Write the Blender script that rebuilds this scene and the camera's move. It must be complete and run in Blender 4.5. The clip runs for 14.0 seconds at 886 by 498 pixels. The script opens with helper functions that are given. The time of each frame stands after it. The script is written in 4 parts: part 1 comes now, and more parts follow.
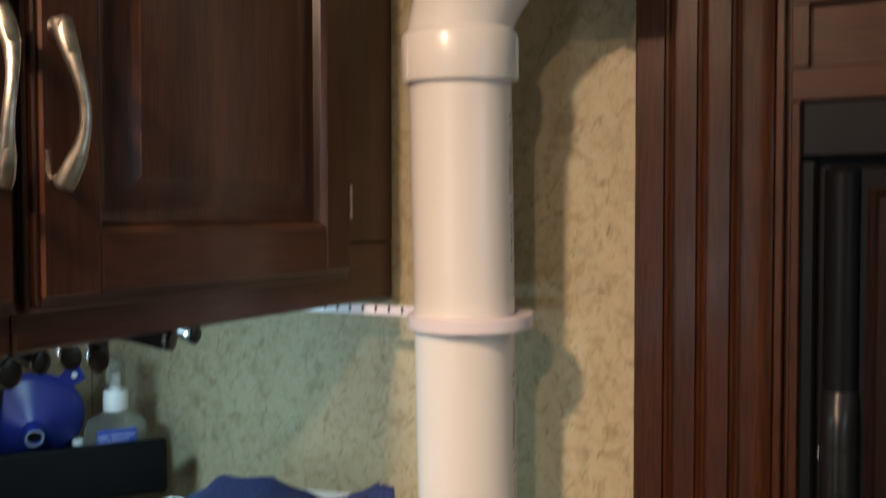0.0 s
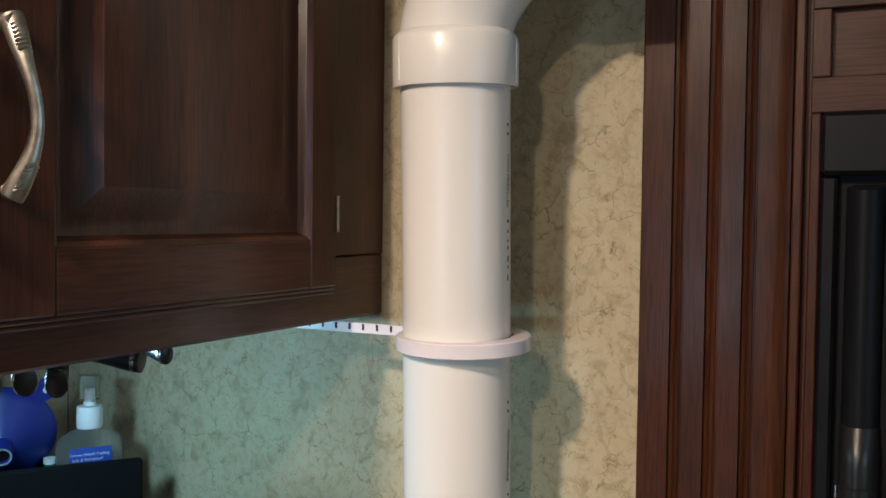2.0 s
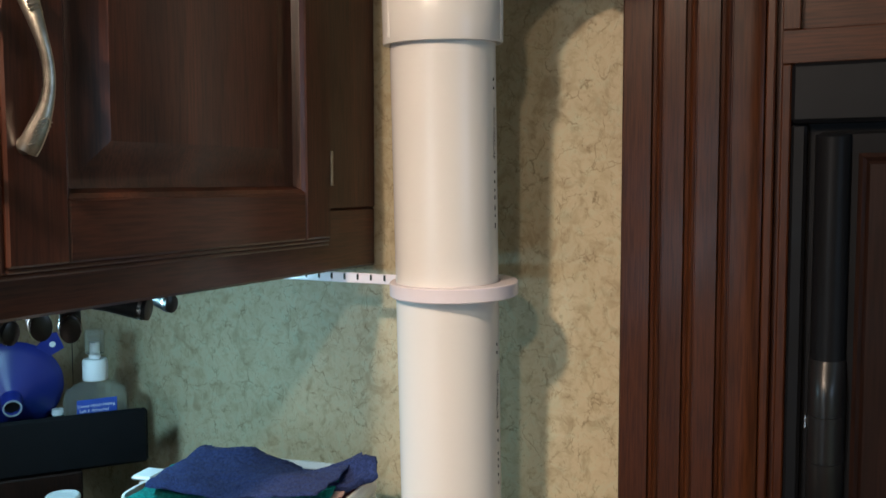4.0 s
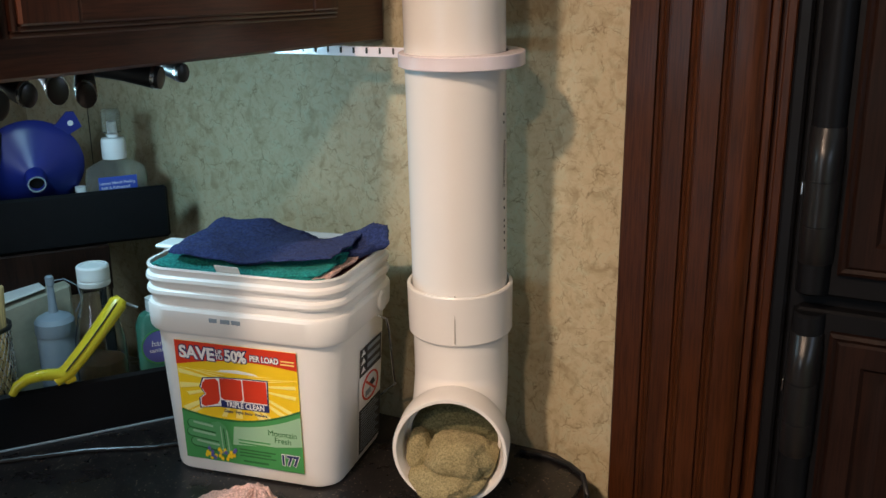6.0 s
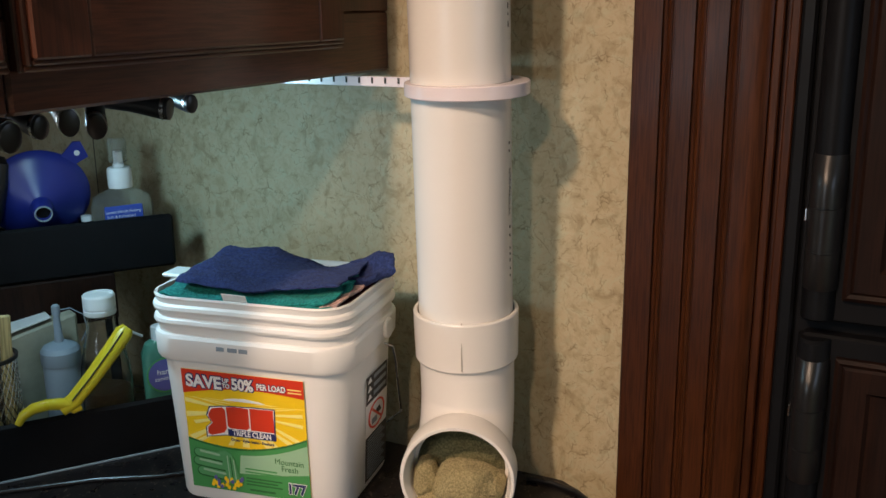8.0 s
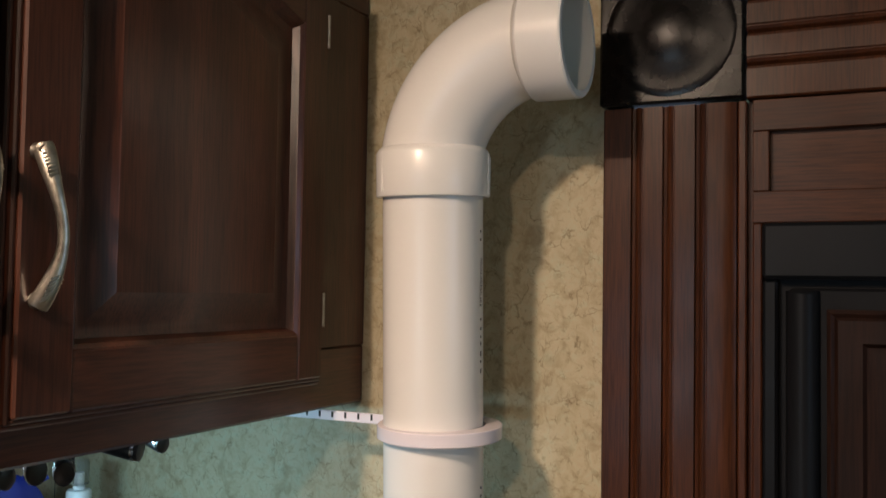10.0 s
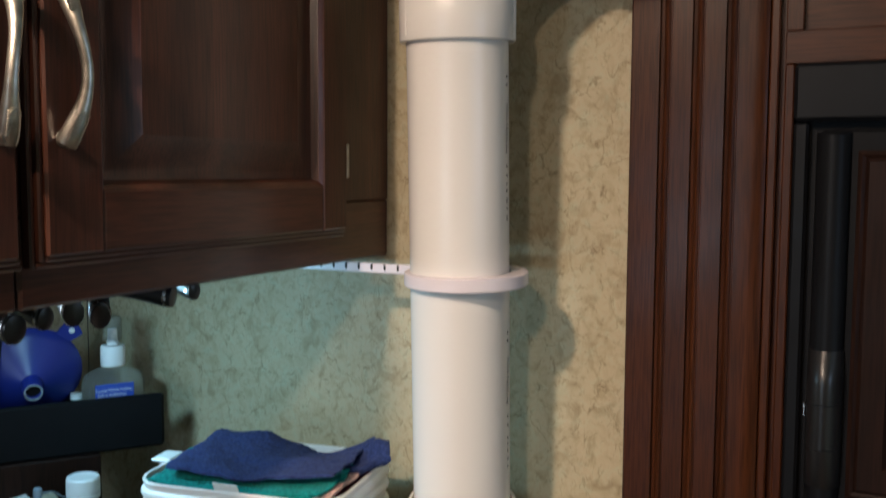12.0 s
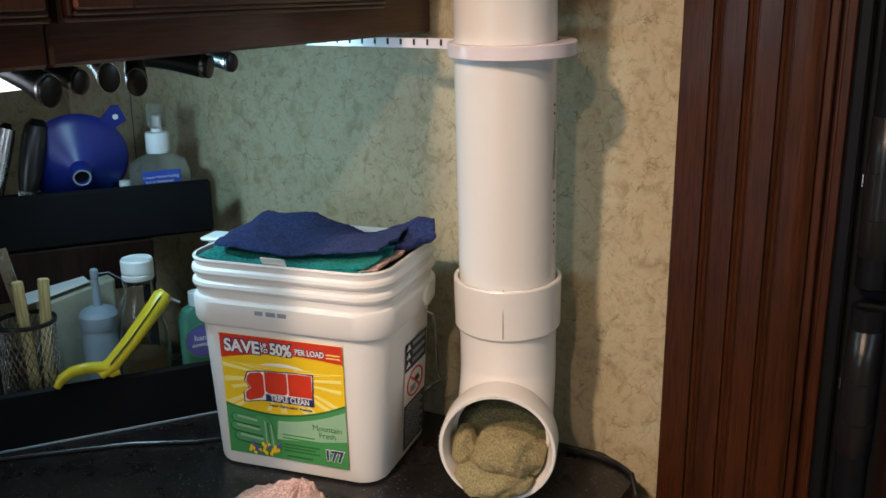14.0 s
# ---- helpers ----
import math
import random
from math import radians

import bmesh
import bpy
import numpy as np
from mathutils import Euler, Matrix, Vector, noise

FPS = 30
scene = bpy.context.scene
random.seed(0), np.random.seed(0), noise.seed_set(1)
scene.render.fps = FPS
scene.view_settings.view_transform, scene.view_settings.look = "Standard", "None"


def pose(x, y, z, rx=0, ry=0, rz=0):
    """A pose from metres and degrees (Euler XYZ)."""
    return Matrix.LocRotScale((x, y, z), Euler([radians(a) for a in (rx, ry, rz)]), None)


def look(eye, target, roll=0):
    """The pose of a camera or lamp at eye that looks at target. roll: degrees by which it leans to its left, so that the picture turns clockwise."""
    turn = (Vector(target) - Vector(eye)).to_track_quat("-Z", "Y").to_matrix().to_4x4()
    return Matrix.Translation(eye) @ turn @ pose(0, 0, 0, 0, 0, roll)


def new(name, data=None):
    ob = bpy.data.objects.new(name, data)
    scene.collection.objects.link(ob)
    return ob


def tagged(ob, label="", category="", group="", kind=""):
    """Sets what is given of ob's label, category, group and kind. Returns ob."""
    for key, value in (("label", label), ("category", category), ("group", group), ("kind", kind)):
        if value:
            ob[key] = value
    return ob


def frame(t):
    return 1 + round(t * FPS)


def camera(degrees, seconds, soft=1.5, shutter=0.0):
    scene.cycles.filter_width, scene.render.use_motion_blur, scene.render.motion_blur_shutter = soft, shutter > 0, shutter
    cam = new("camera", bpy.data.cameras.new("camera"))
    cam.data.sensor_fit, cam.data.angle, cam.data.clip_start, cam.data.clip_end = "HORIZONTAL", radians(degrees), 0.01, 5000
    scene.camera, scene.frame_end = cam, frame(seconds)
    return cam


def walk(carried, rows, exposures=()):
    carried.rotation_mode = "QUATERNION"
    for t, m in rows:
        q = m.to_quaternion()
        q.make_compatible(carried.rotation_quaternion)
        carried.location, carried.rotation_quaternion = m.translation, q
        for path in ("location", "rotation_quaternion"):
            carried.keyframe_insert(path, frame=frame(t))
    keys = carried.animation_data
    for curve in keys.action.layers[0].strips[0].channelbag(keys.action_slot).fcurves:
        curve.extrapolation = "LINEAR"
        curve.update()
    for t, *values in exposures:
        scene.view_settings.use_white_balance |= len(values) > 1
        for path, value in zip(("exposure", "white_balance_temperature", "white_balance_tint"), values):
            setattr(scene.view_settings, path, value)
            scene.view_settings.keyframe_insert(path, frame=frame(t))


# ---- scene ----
cam = camera(50.4, 14.0, shutter=0.5)
PATH = [
    (0, (0.625, -1.072, 1.566), (-0.289, 0.706, 1.492), -0.1),
    (0.5, (0.638, -1.081, 1.599), (-0.248, 0.709, 1.699), 1.1),
    (1, (0.634, -1.06, 1.6), (-0.284, 0.715, 1.682), 1.1),
    (1.5, (0.6, -1.003, 1.588), (-0.354, 0.754, 1.55), 0.6),
    (2, (0.602, -1.005, 1.579), (-0.315, 0.771, 1.509), 0.7),
    (2.2, (0.606, -1.021, 1.574), (-0.309, 0.756, 1.508), 0.3),
    (4.3, (0.629, -1.048, 1.566), (-0.264, 0.731, 1.374), -0.4),
    (4.5, (0.634, -1.047, 1.565), (-0.283, 0.712, 1.315), -0.8),
    (5, (0.641, -1.063, 1.543), (-0.245, 0.66, 1.045), -0.8),
    (5.5, (0.643, -1.07, 1.537), (-0.248, 0.629, 0.97), -0.6),
    (6, (0.644, -1.071, 1.532), (-0.249, 0.632, 0.982), -0.4),
    (6.5, (0.647, -1.07, 1.534), (-0.258, 0.632, 0.999), -0.6),
    (7, (0.645, -1.076, 1.537), (-0.257, 0.634, 1.021), -0.5),
    (7.2, (0.642, -1.072, 1.536), (-0.258, 0.638, 1.024), -0.6),
    (9.3, (0.634, -1.094, 1.555), (-0.238, 0.673, 1.215), -0.1),
    (9.5, (0.631, -1.086, 1.568), (-0.229, 0.711, 1.387), 0.5),
    (10, (0.635, -1.086, 1.607), (-0.23, 0.716, 1.692), 0.9),
    (10.5, (0.642, -1.083, 1.608), (-0.228, 0.715, 1.717), 0.8),
    (11, (0.643, -1.074, 1.595), (-0.245, 0.717, 1.538), 0.4),
    (11.5, (0.629, -1.083, 1.577), (-0.265, 0.703, 1.461), 0.3),
    (12, (0.623, -1.087, 1.569), (-0.266, 0.697, 1.404), 0.3),
    (12.5, (0.623, -1.08, 1.536), (-0.265, 0.672, 1.158), 0.7),
    (13, (0.618, -1.067, 1.519), (-0.28, 0.641, 0.995), 0.6),
    (13.5, (0.618, -1.069, 1.513), (-0.298, 0.621, 0.963), -0.1),
    (14, (0.62, -1.071, 1.515), (-0.329, 0.605, 0.976), -0.6),
]
# the clip's camera shifts its white balance as it tilts
BALANCE = [(0.0, 0.15, 6780, 24), (0.5, 0.30, 6280, 20), (1.0, 0.35, 5930, 17), (1.5, 0.30, 5780, 16), (2.2, 0.28, 5780, 16), (4.3, 0.20, 5980, 17), (5.0, 0.12, 6130, 20),
           (5.5, 0.05, 6330, 23), (7.2, 0.05, 6430, 23), (9.3, 0.08, 6730, 24), (9.6, 0.08, 6630, 24), (10.0, 0.12, 6180, 20), (10.5, 0.20, 5930, 18), (12.0, 0.15, 5930, 18), (12.7, 0.08, 6130, 20), (13.4, 0.05, 6330, 23), (14.0, 0.05, 6280, 23)]
walk(cam, [(t, look(eye, target, roll)) for t, eye, target, roll in PATH], BALANCE)

# ---- light ----
world = bpy.data.worlds.new("world")
scene.world = world
world.use_nodes = True
world.node_tree.nodes["Background"].inputs[0].default_value = (0.5, 0.65, 0.8, 1)
world.node_tree.nodes["Background"].inputs[1].default_value = 0.6


def area_lamp(name, m, size, power, colour, shape="DISK"):
    data = bpy.data.lights.new(name, "AREA")
    data.shape, data.size, data.energy, data.color = shape, size[0], power, colour
    if len(size) > 1:
        data.size_y = size[1]
    lamp = new(name, data)
    lamp.matrix_world = m
    return lamp


WARM = (1.0, 0.765, 0.51)
CEILING_LAMPS = ((0.11, -1.38, 25), (0.56, -1.85, 14))
for lx, ly, watts in CEILING_LAMPS:
    area_lamp("ceiling_lamp", pose(lx, ly, 2.225), (0.10,), watts, WARM)
puck = area_lamp("under_cabinet_lamp", look((-0.30, -0.380, 1.424), (-0.06, -0.10, 1.10)), (0.08, 0.03), 0.85, (0.45, 0.88, 1.0), "RECTANGLE")
puck.data.spread = radians(160)
area_lamp("window_fill_lamp", look((2.19, -0.85, 1.55), (0, -0.85, 1.5)), (0.5, 0.62), 3.0, (0.56, 0.79, 1.0), "RECTANGLE")
# cool front fill, added in an unseen rear window opening
area_lamp("window_fill_lamp", look((-0.15, -2.99, 1.42), (0.1, 0, 1.15)), (0.62, 0.72), 8.5, (0.68, 0.94, 1.0), "RECTANGLE")


# ---- materials ----
class Nodes:
    """A small helper round one node tree."""

    def __init__(self, name):
        self.mat = bpy.data.materials.new(name)
        self.mat.use_nodes = True
        self.tree = self.mat.node_tree
        self.shader = self.tree.nodes["Principled BSDF"]
        self.where = self.add("ShaderNodeTexCoord").outputs["Object"]

    def add(self, kind, **values):
        node = self.tree.nodes.new(kind)
        for key, value in values.items():
            node.inputs[key.replace("_", " ")].default_value = value
        return node

    def link(self, a, b):
        self.tree.links.new(a, b)

    def scaled(self, size, turn=(0, 0, 0)):
        m = self.add("ShaderNodeMapping")
        m.inputs["Scale"].default_value = size
        m.inputs["Rotation"].default_value = turn
        self.link(self.where, m.inputs["Vector"])
        return m.outputs[0]

    def noise(self, size=(1, 1, 1), scale=10.0, detail=4.0, rough=0.55, distort=0.0):
        n = self.add("ShaderNodeTexNoise", Scale=scale, Detail=detail, Roughness=rough, Distortion=distort)
        self.link(self.scaled(size), n.inputs["Vector"])
        return n.outputs["Fac"]

    def ramp(self, value, stops):
        r = self.tree.nodes.new("ShaderNodeValToRGB")
        for n, (at, colour) in enumerate(stops):
            e = r.color_ramp.elements[n] if n < 2 else r.color_ramp.elements.new(at)
            e.position, e.color = at, (*colour, 1) if not isinstance(colour, float) else (colour, colour, colour, 1)
        self.link(value, r.inputs[0])
        return r.outputs[0]

    def mix(self, fac, a, b, how="MIX"):
        m = self.tree.nodes.new("ShaderNodeMix")
        m.data_type, m.blend_type = "RGBA", how
        for slot, value in ((0, fac), (6, a), (7, b)):
            if isinstance(value, bpy.types.NodeSocket):
                self.link(value, m.inputs[slot])
            else:
                m.inputs[slot].default_value = value if slot == 0 else (*value, 1)
        return m.outputs[2]

    def bump(self, height, strength=0.2, distance=0.001):
        b = self.add("ShaderNodeBump", Strength=strength, Distance=distance)
        self.link(height, b.inputs["Height"])
        self.link(b.outputs[0], self.shader.inputs["Normal"])

    def set(self, **values):
        for key, value in values.items():
            socket = self.shader.inputs[key.replace("_", " ")]
            if isinstance(value, bpy.types.NodeSocket):
                self.link(value, socket)
            else:
                socket.default_value = (*value, 1) if isinstance(value, tuple) else value
        return self.mat


def wood(name, dark, light, roughness=0.36, along="z", coat=0.08, gloss=0.4):
    n = Nodes(name)
    size = {"z": (1, 1, 0.045), "y": (1, 0.045, 1), "x": (0.045, 1, 1)}[along]
    broad = n.noise(size, 26, 3, 0.5, 0.6)
    fine = n.noise(size, 420, 3, 0.6)
    colour = n.ramp(broad, [(0.28, dark), (0.72, light)])
    pores = n.ramp(fine, [(0.36, 0.35), (0.58, 1.0)])
    colour = n.mix(0.7, colour, pores, "MULTIPLY")
    n.bump(fine, 0.12, 0.0006)
    smear = n.ramp(n.noise((1, 1, 1), 9, 3), [(0.35, roughness - 0.06), (0.7, roughness + 0.14)])
    return n.set(Base_Color=colour, Roughness=smear, Coat_Weight=coat, Coat_Roughness=0.22, Specular_IOR_Level=gloss)


def plastic(name, colour, roughness=0.35, vary=0.04, bump=0.05, scale=30, wear=0.10):
    n = Nodes(name)
    cloud = n.noise((1, 1, 1), scale, 4)
    base = n.ramp(cloud, [(0.2, tuple(max(0, c * (1 - vary)) for c in colour)), (0.8, tuple(min(1, c * (1 + vary)) for c in colour))])
    n.bump(n.noise((1, 1, 1), 260, 3), bump, 0.0006)
    rough = n.ramp(n.noise((1, 1, 1), 14, 3), [(0.1, max(0.02, roughness - wear)), (0.9, roughness + wear)])
    return n.set(Base_Color=base, Roughness=rough)


def plain(name, colour, roughness=0.5, metal=0.0):
    n = Nodes(name)
    rough = n.ramp(n.noise((1, 1, 1), 60, 3), [(0.3, max(0.02, roughness - 0.06)), (0.7, roughness + 0.06)])
    return n.set(Base_Color=colour, Roughness=rough, Metallic=metal)


def wallpaper():
    n = Nodes("wallpaper")
    cloud = n.noise((1, 1, 1), 9, 5, 0.6)
    mottle = n.noise((1, 1, 1), 55, 5, 0.65, 0.8)
    colour = n.ramp(cloud, [(0.3, (0.42, 0.342, 0.205)), (0.7, (0.55, 0.452, 0.285))])
    colour = n.mix(0.45, colour, n.ramp(mottle, [(0.34, (0.33, 0.27, 0.16)), (0.5, (0.49, 0.43, 0.29)), (0.66, (0.46, 0.50, 0.36))]))
    # thin crooked cracks like those in parchment, broken into short runs, and a few flecks
    warp = n.add("ShaderNodeTexNoise", Scale=22.0, Detail=4.0, Roughness=0.6)
    n.link(n.where, warp.inputs["Vector"])
    shift = n.tree.nodes.new("ShaderNodeVectorMath")
    shift.operation = "MULTIPLY_ADD"
    n.link(warp.outputs["Color"], shift.inputs[0])
    shift.inputs[1].default_value = (0.05, 0.05, 0.05)
    n.link(n.where, shift.inputs[2])
    for scale, thin, deep, at in ((17.0, 0.018, 0.75, 0.47), (36.0, 0.030, 0.55, 0.49), (70.0, 0.05, 0.5, 0.52)):
        cell = n.tree.nodes.new("ShaderNodeTexVoronoi")
        cell.feature = "DISTANCE_TO_EDGE"
        cell.inputs["Scale"].default_value = scale
        n.link(shift.outputs[0], cell.inputs["Vector"])
        line = n.ramp(cell.outputs["Distance"], [(0.0, deep), (thin, 0.0)])
        runs = n.ramp(n.noise((1, 1, 1), 30 + scale, 3), [(at, 0.0), (at + 0.10, 1.0)])
        colour = n.mix(n.mix(1.0, line, runs, "MULTIPLY"), colour, (0.17, 0.115, 0.05))
    spots = n.ramp(n.noise((1, 1, 0.8), 38, 4, 0.6, 1.0), [(0.53, 0.0), (0.68, 0.55)])
    colour = n.mix(spots, colour, (0.27, 0.20, 0.105))
    fleck = n.ramp(n.noise((1, 1, 0.6), 130, 2, 0.5, 1.2), [(0.64, 0.0), (0.74, 0.30)])
    colour = n.mix(fleck, colour, (0.23, 0.17, 0.085))
    n.bump(mottle, 0.15, 0.0008)
    return n.set(Base_Color=colour, Roughness=0.62)


def speckled():
    n = Nodes("speckled_counter")
    v = n.add("ShaderNodeTexVoronoi", Scale=330.0)
    n.link(n.where, v.inputs["Vector"])
    grain = n.ramp(v.outputs["Color"], [(0.66, (0.008, 0.007, 0.008)), (0.76, (0.06, 0.045, 0.035)), (0.86, (0.24, 0.18, 0.13))])
    near = n.ramp(v.outputs["Distance"], [(0.22, 1.0), (0.42, 0.0)])
    colour = n.mix(near, (0.008, 0.007, 0.008), grain)
    colour = n.mix(n.ramp(n.noise((1, 1, 1), 90, 4), [(0.5, 0.0), (0.75, 0.3)]), colour, (0.03, 0.022, 0.018))
    return n.set(Base_Color=colour, Roughness=n.ramp(n.noise((1, 1, 1), 25, 4), [(0.3, 0.22), (0.7, 0.42)]))


def terry(name, colour, scale=300, deep=0.42):
    n = Nodes(name)
    loops = n.noise((1, 1, 1), scale, 3, 0.7)
    folds = n.noise((1, 1, 1), 30, 3)
    dark = tuple(c * deep for c in colour)
    base = n.mix(0.25, n.ramp(loops, [(0.4, dark), (0.6, colour)]), n.ramp(folds, [(0.3, tuple(c * 0.8 for c in colour)), (0.7, tuple(min(1, c * 1.15) for c in colour))]))
    n.bump(loops, 0.9, 0.003)
    return n.set(Base_Color=base, Roughness=0.95, Sheen_Weight=0.04, Sheen_Roughness=0.4, Specular_IOR_Level=0.1)


def clear(name, colour, roughness=0.05, ior=1.45, see=1.0):
    n = Nodes(name)
    return n.set(Base_Color=colour, Roughness=roughness, Transmission_Weight=see, IOR=ior)


def glow(name, colour, strength):
    n = Nodes(name)
    return n.set(Base_Color=(0.8, 0.8, 0.8), Emission_Color=colour, Emission_Strength=strength)


def pewter():
    n = Nodes("pewter")
    worn = n.noise((1, 1, 1), 90, 4)
    colour = n.ramp(worn, [(0.3, (0.28, 0.25, 0.21)), (0.7, (0.52, 0.49, 0.43))])
    n.bump(worn, 0.15, 0.0005)
    return n.set(Base_Color=colour, Roughness=0.38, Metallic=1.0)


CABINET = wood("dark_cherry", (0.046, 0.0145, 0.0080), (0.098, 0.031, 0.0160), gloss=0.5)
CABINET_RAIL = wood("dark_cherry_rail", (0.046, 0.0145, 0.0080), (0.098, 0.031, 0.0160), along="y", gloss=0.5)
TRIM = wood("brown_trim", (0.041, 0.0125, 0.0046), (0.088, 0.0255, 0.0068), 0.36, "z", 0.02, 0.17)
TRIM_ACROSS = wood("brown_trim_across", (0.041, 0.0125, 0.0046), (0.088, 0.0255, 0.0068), 0.36, "x", 0.02, 0.17)
ROSETTE = plastic("ebony_rosette", (0.005, 0.0035, 0.003), 0.24, 0.5, 0.10, 60)
ROSETTE.node_tree.nodes["Principled BSDF"].inputs["Specular IOR Level"].default_value = 0.14
PAPER = wallpaper()
COUNTER = speckled()
PVC = plastic("white_pvc", (0.80, 0.77, 0.735), 0.26, 0.012, 0.010, 9, 0.02)
PVC_JOINT = plain("joint_shadow", (0.45, 0.42, 0.38), 0.6)
RING = plastic("pinkish_white_plastic", (0.80, 0.73, 0.78), 0.22, 0.02, 0.02)
INK = plain("black_ink", (0.02, 0.02, 0.02), 0.6)
BUCKET = plastic("white_polyethylene", (0.82, 0.82, 0.81), 0.38, 0.02, 0.06)
BLACK = plastic("black_plastic", (0.012, 0.012, 0.013), 0.34, 0.2, 0.08)
BLACK_MATT = plastic("matt_black", (0.006, 0.006, 0.007), 0.55, 0.2, 0.1)
CHARCOAL = plastic("charcoal_plastic", (0.007, 0.0075, 0.009), 0.45, 0.15, 0.08)
for _m in (BLACK_MATT, CHARCOAL):
    _m.node_tree.nodes["Principled BSDF"].inputs["Specular IOR Level"].default_value = 0.12
# the cabinets' cherry, darkened so that shade is in the colour
SHADED_WOOD = wood("shaded_panel_wood", (0.011, 0.0043, 0.0028), (0.025, 0.0090, 0.0050), 0.55, "z", 0.0, 0.15)
PEWTER = pewter()
STEEL = plain("steel", (0.6, 0.6, 0.6), 0.25, 1.0)
CREAM = plastic("cream_paint", (0.40, 0.57, 0.47), 0.7, 0.05, 0.1)
FLOOR = wood("floor_vinyl", (0.11, 0.07, 0.04), (0.22, 0.14, 0.08), 0.4, "y")
NAVY = terry("navy_terry", (0.036, 0.056, 0.170))
TEAL = terry("teal_terry", (0.012, 0.27, 0.245))
PINK = terry("pink_terry", (0.78, 0.52, 0.47))
BURGUNDY = terry("burgundy_terry", (0.16, 0.03, 0.05))
KHAKI = terry("khaki_terry", (0.46, 0.385, 0.20), 480, 0.45)
OLIVE = terry("olive_terry", (0.20, 0.19, 0.10), 420)
TAG = plain("white_tag", (0.75, 0.75, 0.73), 0.7)
BLUE = plastic("blue_plastic", (0.016, 0.028, 0.22), 0.38, 0.06)
YELLOW = plastic("yellow_enamel", (0.72, 0.52, 0.02), 0.3, 0.08, 0.06)
CLEAR = clear("clear_plastic", (0.93, 0.97, 0.95), 0.08, 1.12, 0.93)
SMOKED = clear("jar_glass", (0.97, 0.96, 0.94), 0.03, 1.3)
FROST = plastic("frosted_plastic", (0.24, 0.29, 0.34), 0.5, 0.05)
WHITE = plastic("white_plastic", (0.80, 0.80, 0.80), 0.4, 0.03)
TEAL_GEL = plastic("green_gel_bottle", (0.06, 0.22, 0.16), 0.15, 0.06)
PALE_WOOD = wood("pale_wood", (0.50, 0.36, 0.14), (0.68, 0.52, 0.25), 0.6, "z", 0.0)
RED_INK = plain("red_print", (0.70, 0.045, 0.012), 0.42)
YELLOW_INK = plain("yellow_print", (0.92, 0.62, 0.008), 0.42)
PALE_INK = plain("pale_yellow_print", (0.95, 0.82, 0.25), 0.42)
GREEN_INK = plain("green_print", (0.055, 0.30, 0.085), 0.42)
DARK_GREEN = plain("dark_green_print", (0.02, 0.14, 0.035), 0.42)
MINT_INK = plain("mint_print", (0.30, 0.52, 0.33), 0.42)
WHITE_INK = plain("white_print", (0.85, 0.85, 0.85), 0.42)
NAVY_INK = plain("navy_print", (0.02, 0.03, 0.13), 0.42)
BLUE_INK = plain("blue_print", (0.03, 0.08, 0.42), 0.42)
VIOLET_INK = plain("violet_print", (0.12, 0.12, 0.38), 0.42)
LENS = glow("lamp_lens", (0.85, 0.97, 1.0), 1.8)
DOME = glow("lamp_dome", (1.0, 0.80, 0.55), 6.0)
BROWN_FILL = plastic("brown_spice", (0.10, 0.055, 0.02), 0.8, 0.4, 0.5, 160)


# ---- building blocks ----
def finish(name, bm, material, smooth=28):
    bmesh.ops.recalc_face_normals(bm, faces=bm.faces)
    mesh = bpy.data.meshes.new(name)
    bm.to_mesh(mesh)
    bm.free()
    if smooth:
        mesh.polygons.foreach_set("use_smooth", [True] * len(mesh.polygons))
        mesh.set_sharp_from_angle(angle=radians(smooth))
    mesh.materials.append(material)
    return mesh


def part(name, bm, material, parent, label="", smooth=28):
    ob = new(name, finish(name, bm, material, smooth))
    ob.parent = parent
    return tagged(ob, label)


def thing(name, bm, material, label, category, m=None, group="", kind="", smooth=28):
    ob = new(name, finish(name, bm, material, smooth))
    if m is not None:
        ob.matrix_world = m
    return tagged(ob, label, category, group, kind)


def holder(name, m, label, category, group="", kind=""):
    ob = new(name)
    ob.empty_display_size = 0.02
    ob.matrix_world = m
    return tagged(ob, label, category, group, kind)


def box(lo, hi, bevel=0.0, steps=1, bm=None):
    target = bm or bmesh.new()
    work = bmesh.new()
    bmesh.ops.create_cube(work, size=1)
    for v in work.verts:
        v.co = Vector([lo[i] + (v.co[i] + 0.5) * (hi[i] - lo[i]) for i in range(3)])
    if bevel:
        bmesh.ops.bevel(work, geom=work.edges[:], offset=bevel, segments=steps, affect="EDGES", profile=0.5)
    merge(target, work)
    return target


def merge(target, work, m=None):
    if m is not None:
        bmesh.ops.transform(work, matrix=m, verts=work.verts)
    made = {v: target.verts.new(v.co) for v in work.verts}
    for f in work.faces:
        target.faces.new([made[v] for v in f.verts])
    work.free()
    return target


def rings(loops, close_start=True, close_end=True, around=True, bm=None):
    """Skin a list of equal loops of points."""
    bm = bm or bmesh.new()
    rows = [[bm.verts.new(p) for p in loop] for loop in loops]
    n = len(rows[0])
    for a, b in zip(rows, rows[1:]):
        for i in range(n if around else n - 1):
            bm.faces.new((a[i], a[(i + 1) % n], b[(i + 1) % n], b[i]))
    if close_start:
        bm.faces.new(rows[0][::-1])
    if close_end:
        bm.faces.new(rows[-1])
    return bm


def circle(centre, x_axis, y_axis, rx, ry=None, count=40):
    ry = rx if ry is None else ry
    return [Vector(centre) + Vector(x_axis) * (rx * math.cos(2 * math.pi * i / count)) + Vector(y_axis) * (ry * math.sin(2 * math.pi * i / count)) for i in range(count)]


